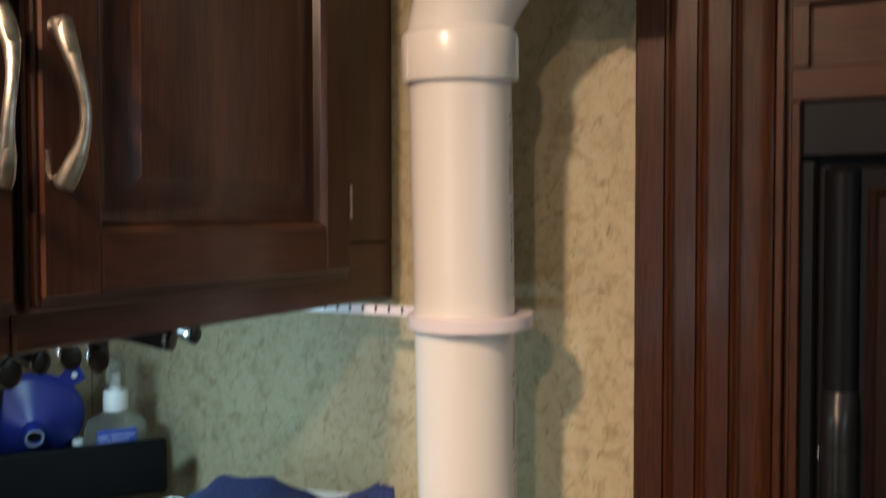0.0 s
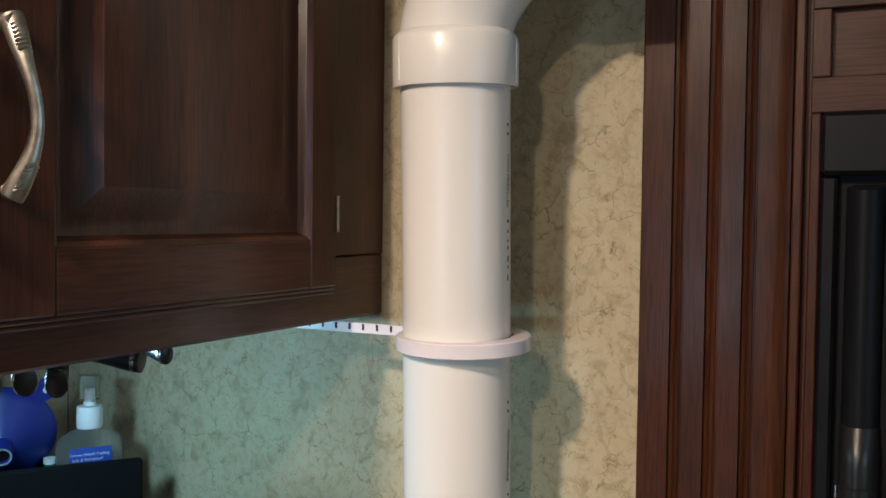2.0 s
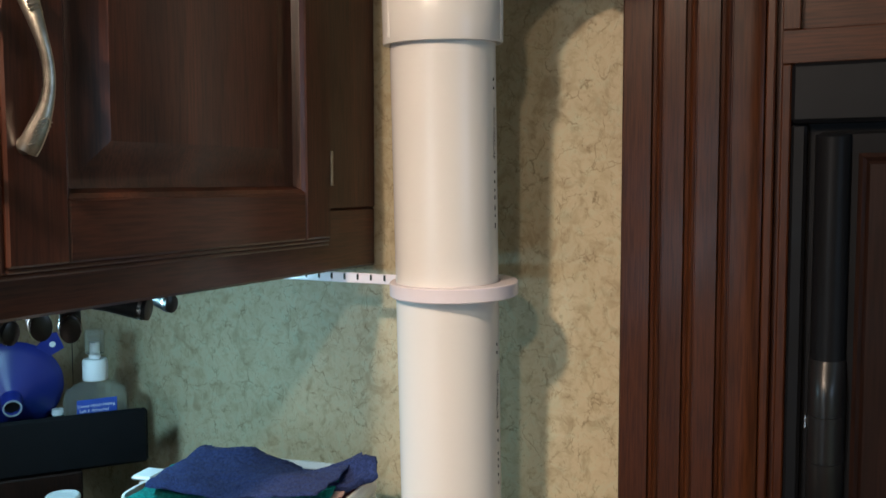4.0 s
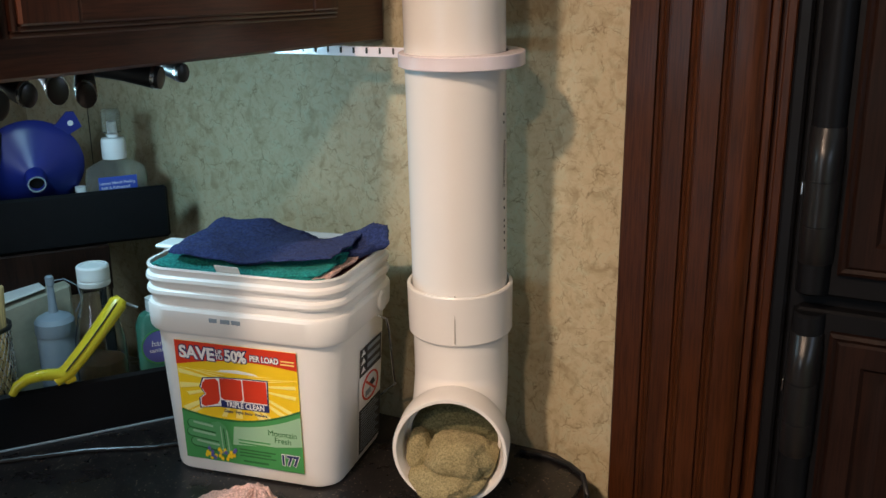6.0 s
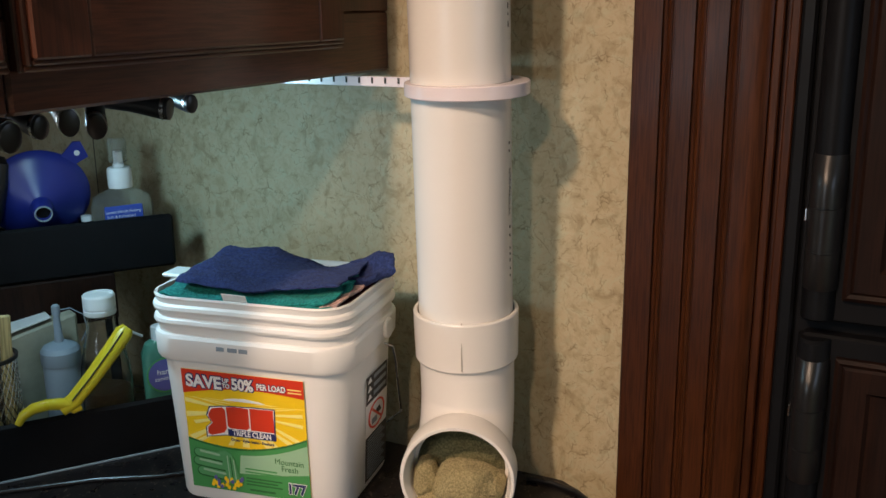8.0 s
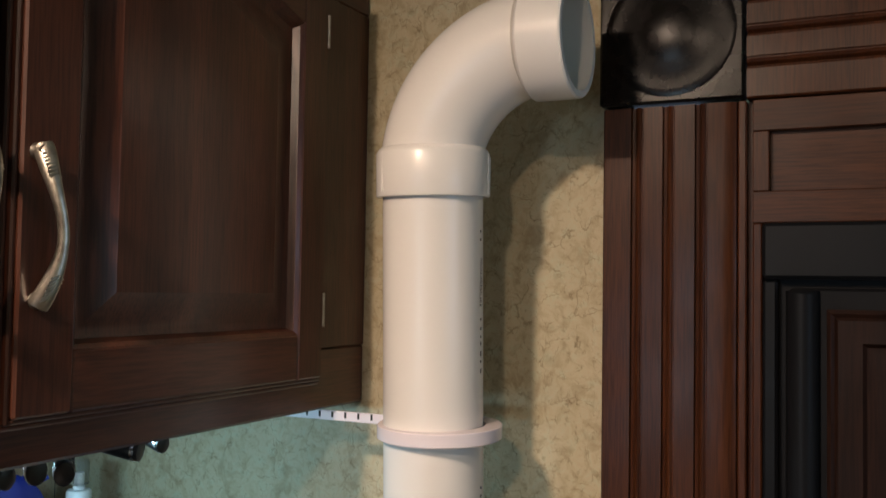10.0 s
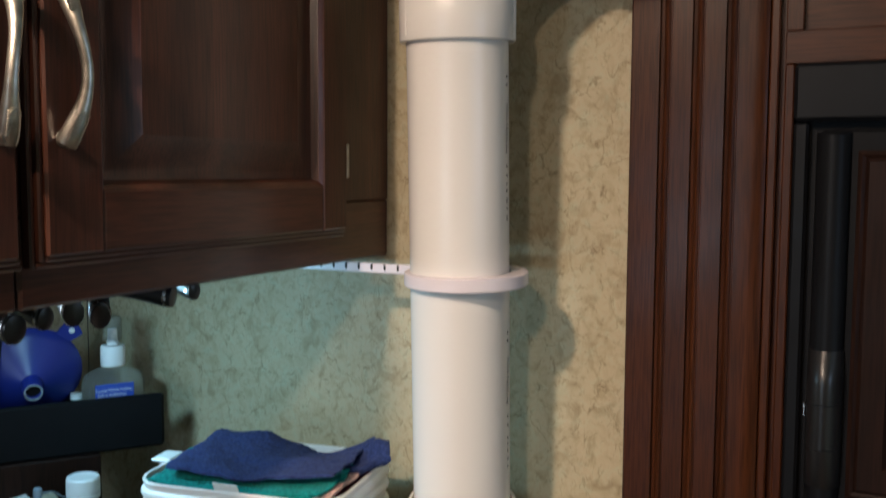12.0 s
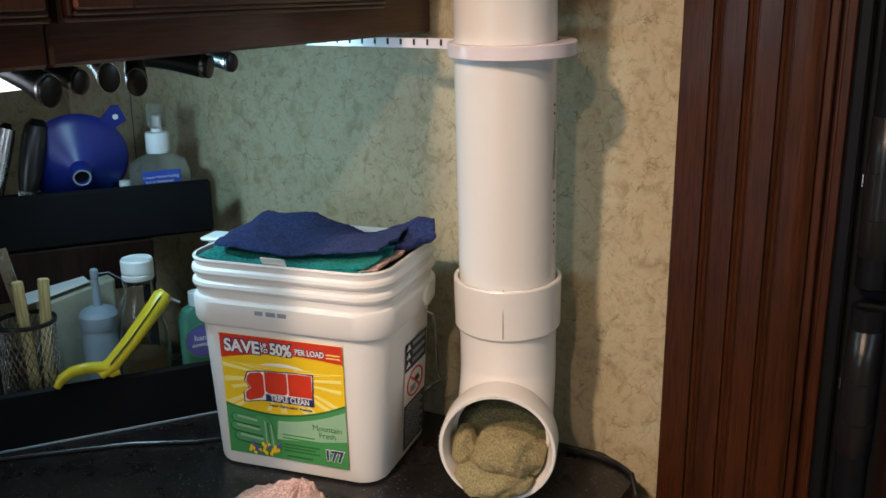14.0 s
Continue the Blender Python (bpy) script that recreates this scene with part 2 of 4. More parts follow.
def lathe(profile, count=40, bm=None, closed=False):
    """Turn (radius, height) pairs about z; closed joins the last pair to the first."""
    loops = [circle((0, 0, z), (1, 0, 0), (0, 1, 0), max(r, 0.0002), count=count) for r, z in profile]
    if closed:
        loops.append(loops[0])
        bm = rings(loops, False, False, bm=bm)
        bmesh.ops.remove_doubles(bm, verts=bm.verts, dist=1e-6)
        return bm
    return rings(loops, bm=bm)


def tube(points, radius, count=16, bm=None, flat=1.0):
    """A round bar along points; radius a number or one for each point."""
    pts = [Vector(p) for p in points]
    radii = radius if isinstance(radius, (list, tuple)) else [radius] * len(pts)
    loops, side = [], None
    for i, p in enumerate(pts):
        way = (pts[min(i + 1, len(pts) - 1)] - pts[max(i - 1, 0)]).normalized()
        if side is None:
            side = way.orthogonal().normalized()
        side = (side - way * side.dot(way)).normalized()
        loops.append(circle(p, side, way.cross(side), radii[i], radii[i] * flat, count))
    return rings(loops, bm=bm)


def hollow(path, outer, inner, count=48):
    """A pipe with wall thickness along (point, direction, outer radius factor) stations."""
    loops_out, loops_in = [], []
    for p, way, ro, ri in path:
        way = Vector(way).normalized()
        side = Vector((-way.z, 0, way.x)) if abs(way.y) < 0.5 else Vector((0, way.z, -way.y))
        side = (side - way * side.dot(way)).normalized()
        up = way.cross(side)
        loops_out.append(circle(p, side, up, ro, count=count))
        loops_in.append(circle(p, side, up, ri, count=count))
    loops = loops_out + loops_in[::-1]
    loops.append(loops[0])
    bm = rings(loops, False, False)
    bmesh.ops.remove_doubles(bm, verts=bm.verts, dist=1e-6)
    return bm


def rounded_rect(w, d, r, z, steps=6, shift=(0, 0)):
    """Loop of a rectangle centred on the origin with round corners."""
    pts = []
    for cx, cy, a0 in ((w / 2 - r, d / 2 - r, 0), (-w / 2 + r, d / 2 - r, 90), (-w / 2 + r, -d / 2 + r, 180), (w / 2 - r, -d / 2 + r, 270)):
        for i in range(steps + 1):
            a = radians(a0 + 90 * i / steps)
            pts.append(Vector((cx + r * math.cos(a) + shift[0], cy + r * math.sin(a) + shift[1], z)))
    return pts


def writing(name, text, size, m, material, parent, depth=0.0002, align="CENTER", wide=1.0, bold=0.0):
    """Flat raised letters as a mesh, on the plane of m."""
    curve = bpy.data.curves.new(name, "FONT")
    curve.body, curve.size, curve.extrude, curve.align_x, curve.align_y = text, size, depth, align, "CENTER"
    curve.offset, curve.resolution_u = bold, 4
    temp = bpy.data.objects.new("lettering", curve)
    mesh = bpy.data.meshes.new_from_object(temp)
    bpy.data.objects.remove(temp)
    mesh.name = name
    mesh.transform(Matrix.Diagonal((wide, 1, 1, 1)))
    mesh.materials.clear()
    mesh.materials.append(material)
    ob = new(name, mesh)
    ob.parent = parent
    ob.matrix_basis = m
    return ob


def outline(points, depth, m=None):
    """A flat plate with the outline given in x and y."""
    bm = bmesh.new()
    low = [bm.verts.new((x, y, 0)) for x, y in points]
    high = [bm.verts.new((x, y, depth)) for x, y in points]
    bm.faces.new(low[::-1])
    bm.faces.new(high)
    for i in range(len(points)):
        j = (i + 1) % len(points)
        bm.faces.new((low[i], low[j], high[j], high[i]))
    if m is not None:
        bmesh.ops.transform(bm, matrix=m, verts=bm.verts)
    return bm


# ---- the room ----
COUNTER_Z = 0.95
CAB_Z = 1.457
CEIL = 2.26
BACK_X = -0.70


def structure(name, lo, hi, material, label, category, bevel=0.0):
    return thing(name, box(lo, hi, bevel), material, label, category, kind="structure", smooth=0 if not bevel else 35)


structure("floor", (-0.7, -3.1, -0.05), (2.3, 0.6, 0), FLOOR, "brown wood-look vinyl floor", "floor")
structure("ceiling", (-0.7, -3.1, CEIL), (2.3, 0.6, CEIL + 0.05), CREAM, "plain cream ceiling panel", "ceiling")
structure("wall_end", (BACK_X, 0, 0), (0.345, 0.06, CEIL), PAPER, "beige parchment wallpaper with dark fibres", "wall")
structure("wall_back", (BACK_X - 0.06, -3.0, 0), (BACK_X, 0.06, CEIL), PAPER, "beige parchment wallpaper wall beside the counter", "wall")
# rear wall, out of view, with an opening added for the fill lamp
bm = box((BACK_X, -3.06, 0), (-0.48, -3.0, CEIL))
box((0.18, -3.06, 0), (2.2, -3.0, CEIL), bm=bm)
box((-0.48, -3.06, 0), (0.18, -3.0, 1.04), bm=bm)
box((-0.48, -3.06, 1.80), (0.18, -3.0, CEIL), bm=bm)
thing("wall_behind", bm, CABINET, "unseen dark wood panelled wall with an added window opening", "wall", kind="structure", smooth=0)
fill_win = holder("added_rear_window", pose(-0.15, -3.0, 1.04), "added white-framed rear window, unseen, for fill light", "window", kind="structure")
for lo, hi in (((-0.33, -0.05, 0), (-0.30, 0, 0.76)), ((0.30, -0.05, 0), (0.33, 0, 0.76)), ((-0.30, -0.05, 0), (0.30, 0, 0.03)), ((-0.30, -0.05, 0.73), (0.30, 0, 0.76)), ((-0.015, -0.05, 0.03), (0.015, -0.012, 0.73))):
    part("window_frame", box(lo, hi, 0.004), WHITE, fill_win)
structure("wall_alcove", (0.345, 0.5, 0), (2.2, 0.56, CEIL), CREAM, "plain wall closing the appliance alcove", "wall")
structure("wall_seam", (-0.5565, -0.0006, COUNTER_Z), (-0.5553, 0.001, CAB_Z + 0.02), INK, "dark butt seam between wallpaper strips", "seam")
# side wall with a window opening
wy0, wy1, wz0, wz1 = -1.12, -0.58, 1.2, 1.86
bm = box((2.2, -3.06, 0), (2.26, wy0, CEIL))
box((2.2, wy1, 0), (2.26, 0.56, CEIL), bm=bm)
box((2.2, wy0, 0), (2.26, wy1, wz0), bm=bm)
box((2.2, wy0, wz1), (2.26, wy1, CEIL), bm=bm)
thing("wall_side", bm, CREAM, "plain cream side wall with a window opening", "wall", kind="structure", smooth=0)
win = holder("window_1", pose(2.2, -0.85, wz0), "white-framed sliding window with two panes", "window", kind="structure")
for lo, hi in (((0, -0.27, 0), (0.05, -0.24, 0.66)), ((0, 0.24, 0), (0.05, 0.27, 0.66)), ((0, -0.02, 0.03), (0.05, 0.02, 0.63)), ((0, -0.24, 0), (0.05, 0.24, 0.03)), ((0, -0.24, 0.63), (0.05, 0.24, 0.66))):
    part("window_frame", box(lo, hi, 0.004), WHITE, win)

# ceiling lamps
for lx, ly, watts in CEILING_LAMPS:
    lamp = holder("ceiling_light", pose(lx, ly, CEIL), "round white ceiling lamp, lit warm", "ceiling light", "ceiling lamps")
    part("base", lathe([(0.064, 0), (0.064, -0.012), (0.058, -0.018), (0.0, -0.018)]), WHITE, lamp)
    part("dome", lathe([(0.050, -0.0185), (0.045, -0.024), (0.03, -0.028), (0.0, -0.03)]), DOME, lamp, "glowing diffuser")

# ---- counter and base cabinet ----
bm = bmesh.new()
loop = [(BACK_X, -0.046), (BACK_X, -2.6), (0.322, -2.6), (0.322, -0.101)]
loop += [(0.322 - 0.055 + 0.055 * math.cos(radians(a)), -0.101 + 0.055 * math.sin(radians(a))) for a in range(15, 91, 15)]
bm = outline(loop, 0.038)
bmesh.ops.bevel(bm, geom=[e for e in bm.edges if abs(e.verts[0].co.z - e.verts[1].co.z) < 1e-6 and e.verts[0].co.x > 0], offset=0.006, segments=3, affect="EDGES")
thing("countertop", bm, COUNTER, "black speckled solid-surface worktop with rounded corner", "countertop", pose(0, 0, COUNTER_Z - 0.038))
base = holder("base_cabinet", pose(0, 0, 0), "dark cherry base cabinet under the worktop", "cabinet")
part("body", box((BACK_X, -2.55, 0.08), (0.20, -0.002, COUNTER_Z - 0.038), 0.002), CABINET, base)
part("plinth", box((BACK_X, -2.5, 0), (0.14, -0.002, 0.08)), BLACK_MATT, base)
for y0 in (-2.5, -1.9, -1.3, -0.7):
    part("door", box((0.2005, y0, 0.12), (0.219, y0 + 0.56, 0.87), 0.004), CABINET, base)


# ---- wall cabinet ----
def arched_door(parent, y0, y1, z0, z1, handle_y, mirror):
    """A frame-and-panel door on the plane x = 0.002, hinged away from its handle."""
    t0, t1 = 0.002, 0.021
    stile, rail = 0.058, 0.052
    a0, a1, b0 = y0 + stile, y1 - stile + 0.009, z0 + rail
    shoulder, crown = z1 - 0.087, z1 - 0.047
    steps = 14

    def arch(u):
        return shoulder + (crown - shoulder) * math.sin(math.pi * u) ** 1.3

    door = part("door", box((t0, y0, z0), (t1, a0, z1), 0.002), CABINET, parent)
    # stepped edge along the outside
    part("stile", box((t0, a1, z0), (t1, y1, z1), 0.002), CABINET, door)
    part("rail", box((t0, a0, z0), (t1 - 0.0005, a1, b0), 0.002), CABINET_RAIL, door)
    top = []
    for i in range(steps + 1):
        u = i / steps
        top.append((a0 + u * (a1 - a0), arch(u)))
    bm = outline(top + [(a1, z1), (a0, z1)], t1 - t0 - 0.0005, Matrix(((0, 0, 1, t0), (1, 0, 0, 0), (0, 1, 0, 0), (0, 0, 0, 1))))
    part("arched_rail", bm, CABINET_RAIL, door)
    for k, (inset, height) in enumerate(((-0.0045, 0.0035), (-0.0095, -0.0015))):
        y, z = (y0, z0)
        bead = box((t0, y0 + inset, z0 + inset), (t1 - 0.004 - 0.005 * k, y0 + inset + 0.005, z1 - inset), 0.0016)
        part("edge_bead", bead, CABINET, door)
        bead = box((t0, y0 + inset + 0.005, z0 + inset), (t1 - 0.004 - 0.005 * k, y1 - inset, z0 + inset + 0.005), 0.0016)
        part("edge_bead", bead, CABINET_RAIL, door)
    # raised panel: groove, slope and field, all following the arch

    def loop(inset, x):
        pts = [(x, a0 + inset, b0 + inset), (x, a1 - inset, b0 + inset)]
        for i in range(steps, -1, -1):
            u = i / steps
            pts.append((x, a0 + inset + u * (a1 - a0 - 2 * inset), arch(u) - inset))
        return pts

    bm = rings([loop(-0.004, 0.003), loop(-0.004, 0.018), loop(0.0, 0.0195), loop(0.004, 0.0165), loop(0.008, 0.0085), loop(0.014, 0.0068), loop(0.020, 0.0072), loop(0.046, 0.0180), loop(0.0475, 0.0188), loop(0.049, 0.0188)], True, True)
    part("raised_panel", bm, CABINET, door, smooth=25)
    # pull
    zc = z0 + 0.152
    pts, rad = [], []
    for i in range(25):
        u = i / 24
        pts.append((0.026 + 0.019 * math.sin(math.pi * u) ** 0.8, handle_y + 0.004 * math.sin(2 * math.pi * (u - 0.12)) * mirror, zc - 0.063 + 0.126 * u))
        rad.append(0.0046 + 0.0040 * abs(math.cos(math.pi * u)) ** 3)
    pull = part("handle", tube(pts, rad, 14, flat=0.7), PEWTER, door, "curved pewter pull")
    for u in (0.03, 0.97):
        zz = zc - 0.063 + 0.126 * u
        work = bmesh.new()
        merge(work, lathe([(0.0075, 0), (0.006, 0.006), (0.006, 0.012)], 16), pose(t1 - 0.001, pts[2][1] if u < 0.5 else pts[-3][1], zz, 0, 90, 0))
        part("post", work, PEWTER, door)
    for k in range(7):
        for side in (0, 1):
            i = 1 + k * 0.55
            u = i / 24 if side == 0 else 1 - i / 24
            c = Vector((0.026 + 0.019 * math.sin(math.pi * u) ** 0.8, handle_y + 0.004 * math.sin(2 * math.pi * (u - 0.12)) * mirror, zc - 0.063 + 0.126 * u))
            part("groove", tube([c + Vector((0.004, -0.006, -0.002)), c + Vector((0.0065, 0, 0.001)), c + Vector((0.004, 0.006, -0.002))], 0.0009, 6), PEWTER, door)
    for hz in (z0 + 0.060, z1 - 0.105):
        hy = y1 + 0.002 if mirror > 0 else y0 - 0.002
        part("hinge", tube([(0.0205, hy, hz), (0.0205, hy, hz + 0.04)], 0.0020, 10), PEWTER, door, "thin metal hinge barrel")
    return door


def wall_cabinet(y_right, y_left, doors, label):
    cab = holder("wall_cabinet", pose(0, 0, 0), label, "cabinet", "wall cabinets")
    depth = BACK_X + 0.002
    part("body", box((depth, y_left, CAB_Z + 0.022), (-0.020, y_right, CEIL - 0.01), 0.001), CABINET, cab)
    lo, hi = min(y_left, y_right), max(y_left, y_right)
    part("bottom_rail", box((-0.0195, lo, CAB_Z), (0, hi, CAB_Z + 0.075), 0.003), CABINET_RAIL, cab)
    part("top_rail", box((-0.0195, lo, 1.97), (0, hi, CEIL - 0.01), 0.002), CABINET_RAIL, cab)
    part("end_stile", box((-0.0195, hi - 0.137, CAB_Z + 0.0751), (-0.0002, hi, 1.9695), 0.001), CABINET, cab)
    part("middle_stile", box((-0.0195, lo, CAB_Z + 0.0755), (-0.0002, lo + 0.05, 1.9695), 0.001), CABINET, cab)
    for a, b, hy, mirror in doors:
        arched_door(cab, a, b, 1.500, 2.0, hy, mirror)
    return cab


wall_cabinet(-0.002, -0.580, [(-0.569, -0.135, -0.551, 1)], "dark cherry wall cabinet with arched raised-panel door")
wall_cabinet(-0.582, -1.10, [(-1.028, -0.595, -0.612, -1)], "dark cherry wall cabinet beside its twin")
wall_cabinet(-1.102, -1.65, [(-1.63, -1.21, -1.22, -1)], "dark cherry wall cabinet at the run's end")

# under-cabinet light
fix = holder("under_cabinet_light", pose(-0.30, -0.56, CAB_Z + 0.0215), "slim white under-cabinet lamp, lit cool", "light")
part("housing", box((-0.045, -0.17, -0.030), (0.045, 0.17, 0), 0.003), WHITE, fix)
part("lens", box((-0.040, -0.160, -0.066), (0.040, 0.158, -0.0305), 0.008), LENS, fix, "glowing diffuser")


# ---- fluted casing, rosette and the built-in refrigerator ----
def fluted(length, width, depth, first=0.0):
    """A moulded board along z, its face towards -y, its left edge at x = 0."""
    prof = [(0, 0), (0, depth - 0.002), (0.002, depth)]
    for g in (0.0375, 0.0735, 0.1095):
        prof += [(g - 0.0050, depth), (g - 0.0042, depth - 0.0050), (g - 0.0008, depth - 0.0058), (g + 0.0006, depth - 0.0030), (g + 0.0022, depth - 0.0006), (g + 0.0046, depth + 0.0004), (g + 0.0062, depth - 0.0006), (g + 0.0068, depth - 0.0022), (g + 0.0078, depth - 0.0022), (g + 0.0090, depth - 0.0002)]
    prof += [(0.134, depth - 0.0002), (0.142, depth - 0.0012), (width - 0.003, depth - 0.0032), (width - 0.0006, depth - 0.0050), (width, depth - 0.0075), (width, 0)]
    return rings([[Vector((x, -y, z)) for x, y in prof] for z in (0, length)])


thing("casing_trim", fluted(1.818, 0.1495, 0.0235), TRIM, "fluted red-brown wooden casing with satin finish", "trim", pose(0.330, 0.0, 0.0), kind="structure", smooth=20)
thing("header_trim", fluted(0.75, 0.1495, 0.0235), TRIM_ACROSS, "fluted red-brown wooden header above the refrigerator", "trim", Matrix.Translation((1.24, 0, 1.8205)) @ Matrix(((0, 0, -1, 0), (0, 1, 0, 0), (1, 0, 0, 0), (0, 0, 0, 1))), kind="structure", smooth=20)
ros = holder("rosette_block", pose(0.4075, 0, 1.9005), "glossy black turned wooden rosette corner block", "trim", kind="structure")
part("block", box((-0.081, -0.030, -0.080), (0.081, 0.0, 0.080), 0.003), ROSETTE, ros)
work = lathe([(0.074, 0.0), (0.070, 0.0012), (0.064, 0.0010), (0.056, 0.0018), (0.050, 0.0017), (0.042, 0.0032), (0.036, 0.0034), (0.028, 0.0050), (0.020, 0.0062), (0.012, 0.0069), (0.004, 0.0072), (0.0, 0.0072)], 56)
part("turned_boss", merge(bmesh.new(), work, pose(0, -0.0298, 0, 90, 0, 0)), ROSETTE, ros, "turned concentric rings")

cabf = holder("refrigerator_surround", pose(0, 0, 0), "red-brown wooden surround of a built-in refrigerator", "surround", kind="structure")
part("stile", box((0.4802, -0.0185, 0.0), (0.4895, 0.02, 1.8195), 0.0015), TRIM, cabf)
part("groove_back", box((0.4897, -0.006, 0.0), (0.4953, 0.02, 1.8195)), TRIM, cabf)
part("stile", box((0.4955, -0.0165, 0.0), (0.5055, 0.02, 1.6840), 0.0015), TRIM, cabf)
part("stile", box((0.4955, -0.0165, 1.7190), (0.5128, 0.02, 1.7848), 0.001), TRIM, cabf)
part("rail", box((0.4955, -0.0165, 1.7850), (1.22, 0.02, 1.8195), 0.001), TRIM_ACROSS, cabf)
part("rail", box((0.4955, -0.0165, 1.6842), (1.22, 0.02, 1.7188), 0.001), TRIM_ACROSS, cabf)
part("panel", box((0.5130, -0.005, 1.7190), (1.22, 0.02, 1.7848)), TRIM_ACROSS, cabf)
part("side", box((1.2202, -0.016, 0), (1.26, 0.5, 1.8195)), TRIM, cabf)
part("header_board", box((0.49, -0.004, 1.8205), (1.26, 0.5, CEIL - 0.005)), TRIM, cabf)

fr = holder("refrigerator", pose(0, 0, 0), "black built-in refrigerator with dark wooden door panels", "refrigerator")
part("body", box((0.507, -0.004, 0.05), (1.215, 0.49, 1.68), 0.002), BLACK_MATT, fr)
part("top_vent", box((0.5062, -0.026, 1.6232), (1.215, -0.0042, 1.6838), 0.004), CHARCOAL, fr, "charcoal plastic top strip")
part("side_frame", box((0.5062, -0.0175, 0.06), (0.5215, -0.0042, 1.6228), 0.003), CHARCOAL, fr)


def fridge_door(z0, z1, latch_z):
    d = part("door", box((0.534, -0.026, z0), (1.20, -0.0045, z1), 0.003), BLACK_MATT, fr)

    def rail_loop(z, reach, wide=0.0):
        return [Vector((0.548 - (0.0180 + wide) * math.cos(radians(a)), -0.012 - (0.034 + reach) * math.sin(radians(a)) ** 0.75, z)) for a in range(0, 181, 12)]

    part("edge_rail", rings([rail_loop(z, r) for z, r in ((z0 + 0.003, -0.004), (z0 + 0.006, 0), (z1 - 0.006, 0), (z1 - 0.003, -0.004))]), CHARCOAL, d, "rounded charcoal edge rail")
    # moulded grip swelling out of the rail, with its sloping shoulder and two joints
    hi = latch_z
    steps = ((0.0, 0.0004), (-0.008, 0.0040), (-0.018, 0.0095), (-0.026, 0.0125), (-0.034, 0.0135), (-0.0535, 0.0125), (-0.0540, 0.0105), (-0.0552, 0.0105), (-0.0557, 0.0120), (-0.1015, 0.0100), (-0.1020, 0.0082), (-0.1032, 0.0082), (-0.1037, 0.0095), (-0.135, 0.0060), (-0.146, 0.0004))
    grip = part("handle", rings([rail_loop(hi + dz, r, 0.0008) for dz, r in steps]), BLACK, d, "glossy black moulded grip")
    part("release_tab", box((0.5268, -0.030, hi - 0.074), (0.5292, -0.020, hi - 0.060), 0.0006), STEEL, grip, "small bright catch")
    # frame and inset of the wooden panel
    a, b, t, u = 0.5715, 1.17, z0 + 0.028, z1 - 0.022
    loops = []
    for inset, y in ((0, -0.0265), (0, -0.034), (0.004, -0.0365), (0.008, -0.034), (0.011, -0.0365), (0.034, -0.0365), (0.038, -0.031), (0.041, -0.0305), (0.060, -0.035), (0.0605, -0.035)):
        loops.append([(a + inset, y, t + inset), (b - inset, y, t + inset), (b - inset, y, u - inset), (a + inset, y, u - inset)])
    part("wooden_panel", rings(loops), SHADED_WOOD, d, "cherry raised panel, shade painted into its colour", smooth=25)
    return d


fridge_door(1.200, 1.614, 1.384)
fridge_door(0.10, 1.184, 1.158)

# ---- the upright pipe ----
PX, PY = 0.1687, -0.1227
LEAN_X, LEAN_Y = 0.0058, -0.0508
R = 0.0558


def on_axis(z):
    return Vector((PX + LEAN_X * (z - 1.2), PY + LEAN_Y * (z - 1.2), z))


pipe = holder("pipe_feeder", pose(PX, PY, COUNTER_Z), "white plastic drainpipe with elbows standing on the worktop", "pipe")
O = Vector((PX, PY, COUNTER_Z))
UPV = (on_axis(1.7) - on_axis(1.2)).normalized()


def stations(pairs):
    return [(on_axis(z) - O, UPV, ro, ri) for z, ro, ri in pairs]


part("straight_pipe", hollow(stations([(1.13, R, R - 0.004), (1.76, R, R - 0.004)]), 0, 0, 64), PVC, pipe)
# top elbow: hub, quarter bend, hub
H = 0.0625
part("lower_hub", hollow(stations([(1.7085, H, R + 0.0003), (1.7100, H + 0.0006, R + 0.0003), (1.756, H + 0.0006, R + 0.0003), (1.7595, H - 0.0010, R + 0.0003), (1.7625, R + 0.0028, R + 0.0003), (1.7632, R + 0.0012, R + 0.0003)]), 0, 0, 64), PVC, pipe)
bend = []
BX_R, BZ_R = 0.116, 0.113
c0 = on_axis(1.758) - O
for i in range(25):
    a = radians(90 * i / 24)
    f = i / 24
    bend.append((c0 + 0.80 * Vector((BX_R * (1 - math.cos(a)), 0, BZ_R * math.sin(a))) + 0.20 * Vector((BX_R * f, 0, BZ_R * f)), (math.sin(a), 0, math.cos(a)), R + 0.0012, R - 0.004))
elbow = part("bend", hollow(bend, 0, 0, 64), PVC, pipe)
ex, ez = c0.x + BX_R, c0.z + BZ_R
hubp = [(ex - 0.001, R + 0.0012), (ex + 0.001, H - 0.002), (ex + 0.004, H + 0.0006), (ex + 0.049, H + 0.0006), (ex + 0.051, H - 0.0008)]
part("open_hub", hollow([(Vector((x, c0.y, ez)), (1, 0, 0), r, R - 0.001) for x, r in hubp], 0, 0, 64), PVC, pipe, "open glossy elbow end")
part("joint_line", hollow([(Vector((ex - 0.003, c0.y, ez)), (1, 0, 0), R + 0.0016, R), (Vector((ex - 0.001, c0.y, ez)), (1, 0, 0), R + 0.0016, R)], 0, 0, 64), PVC_JOINT, pipe)
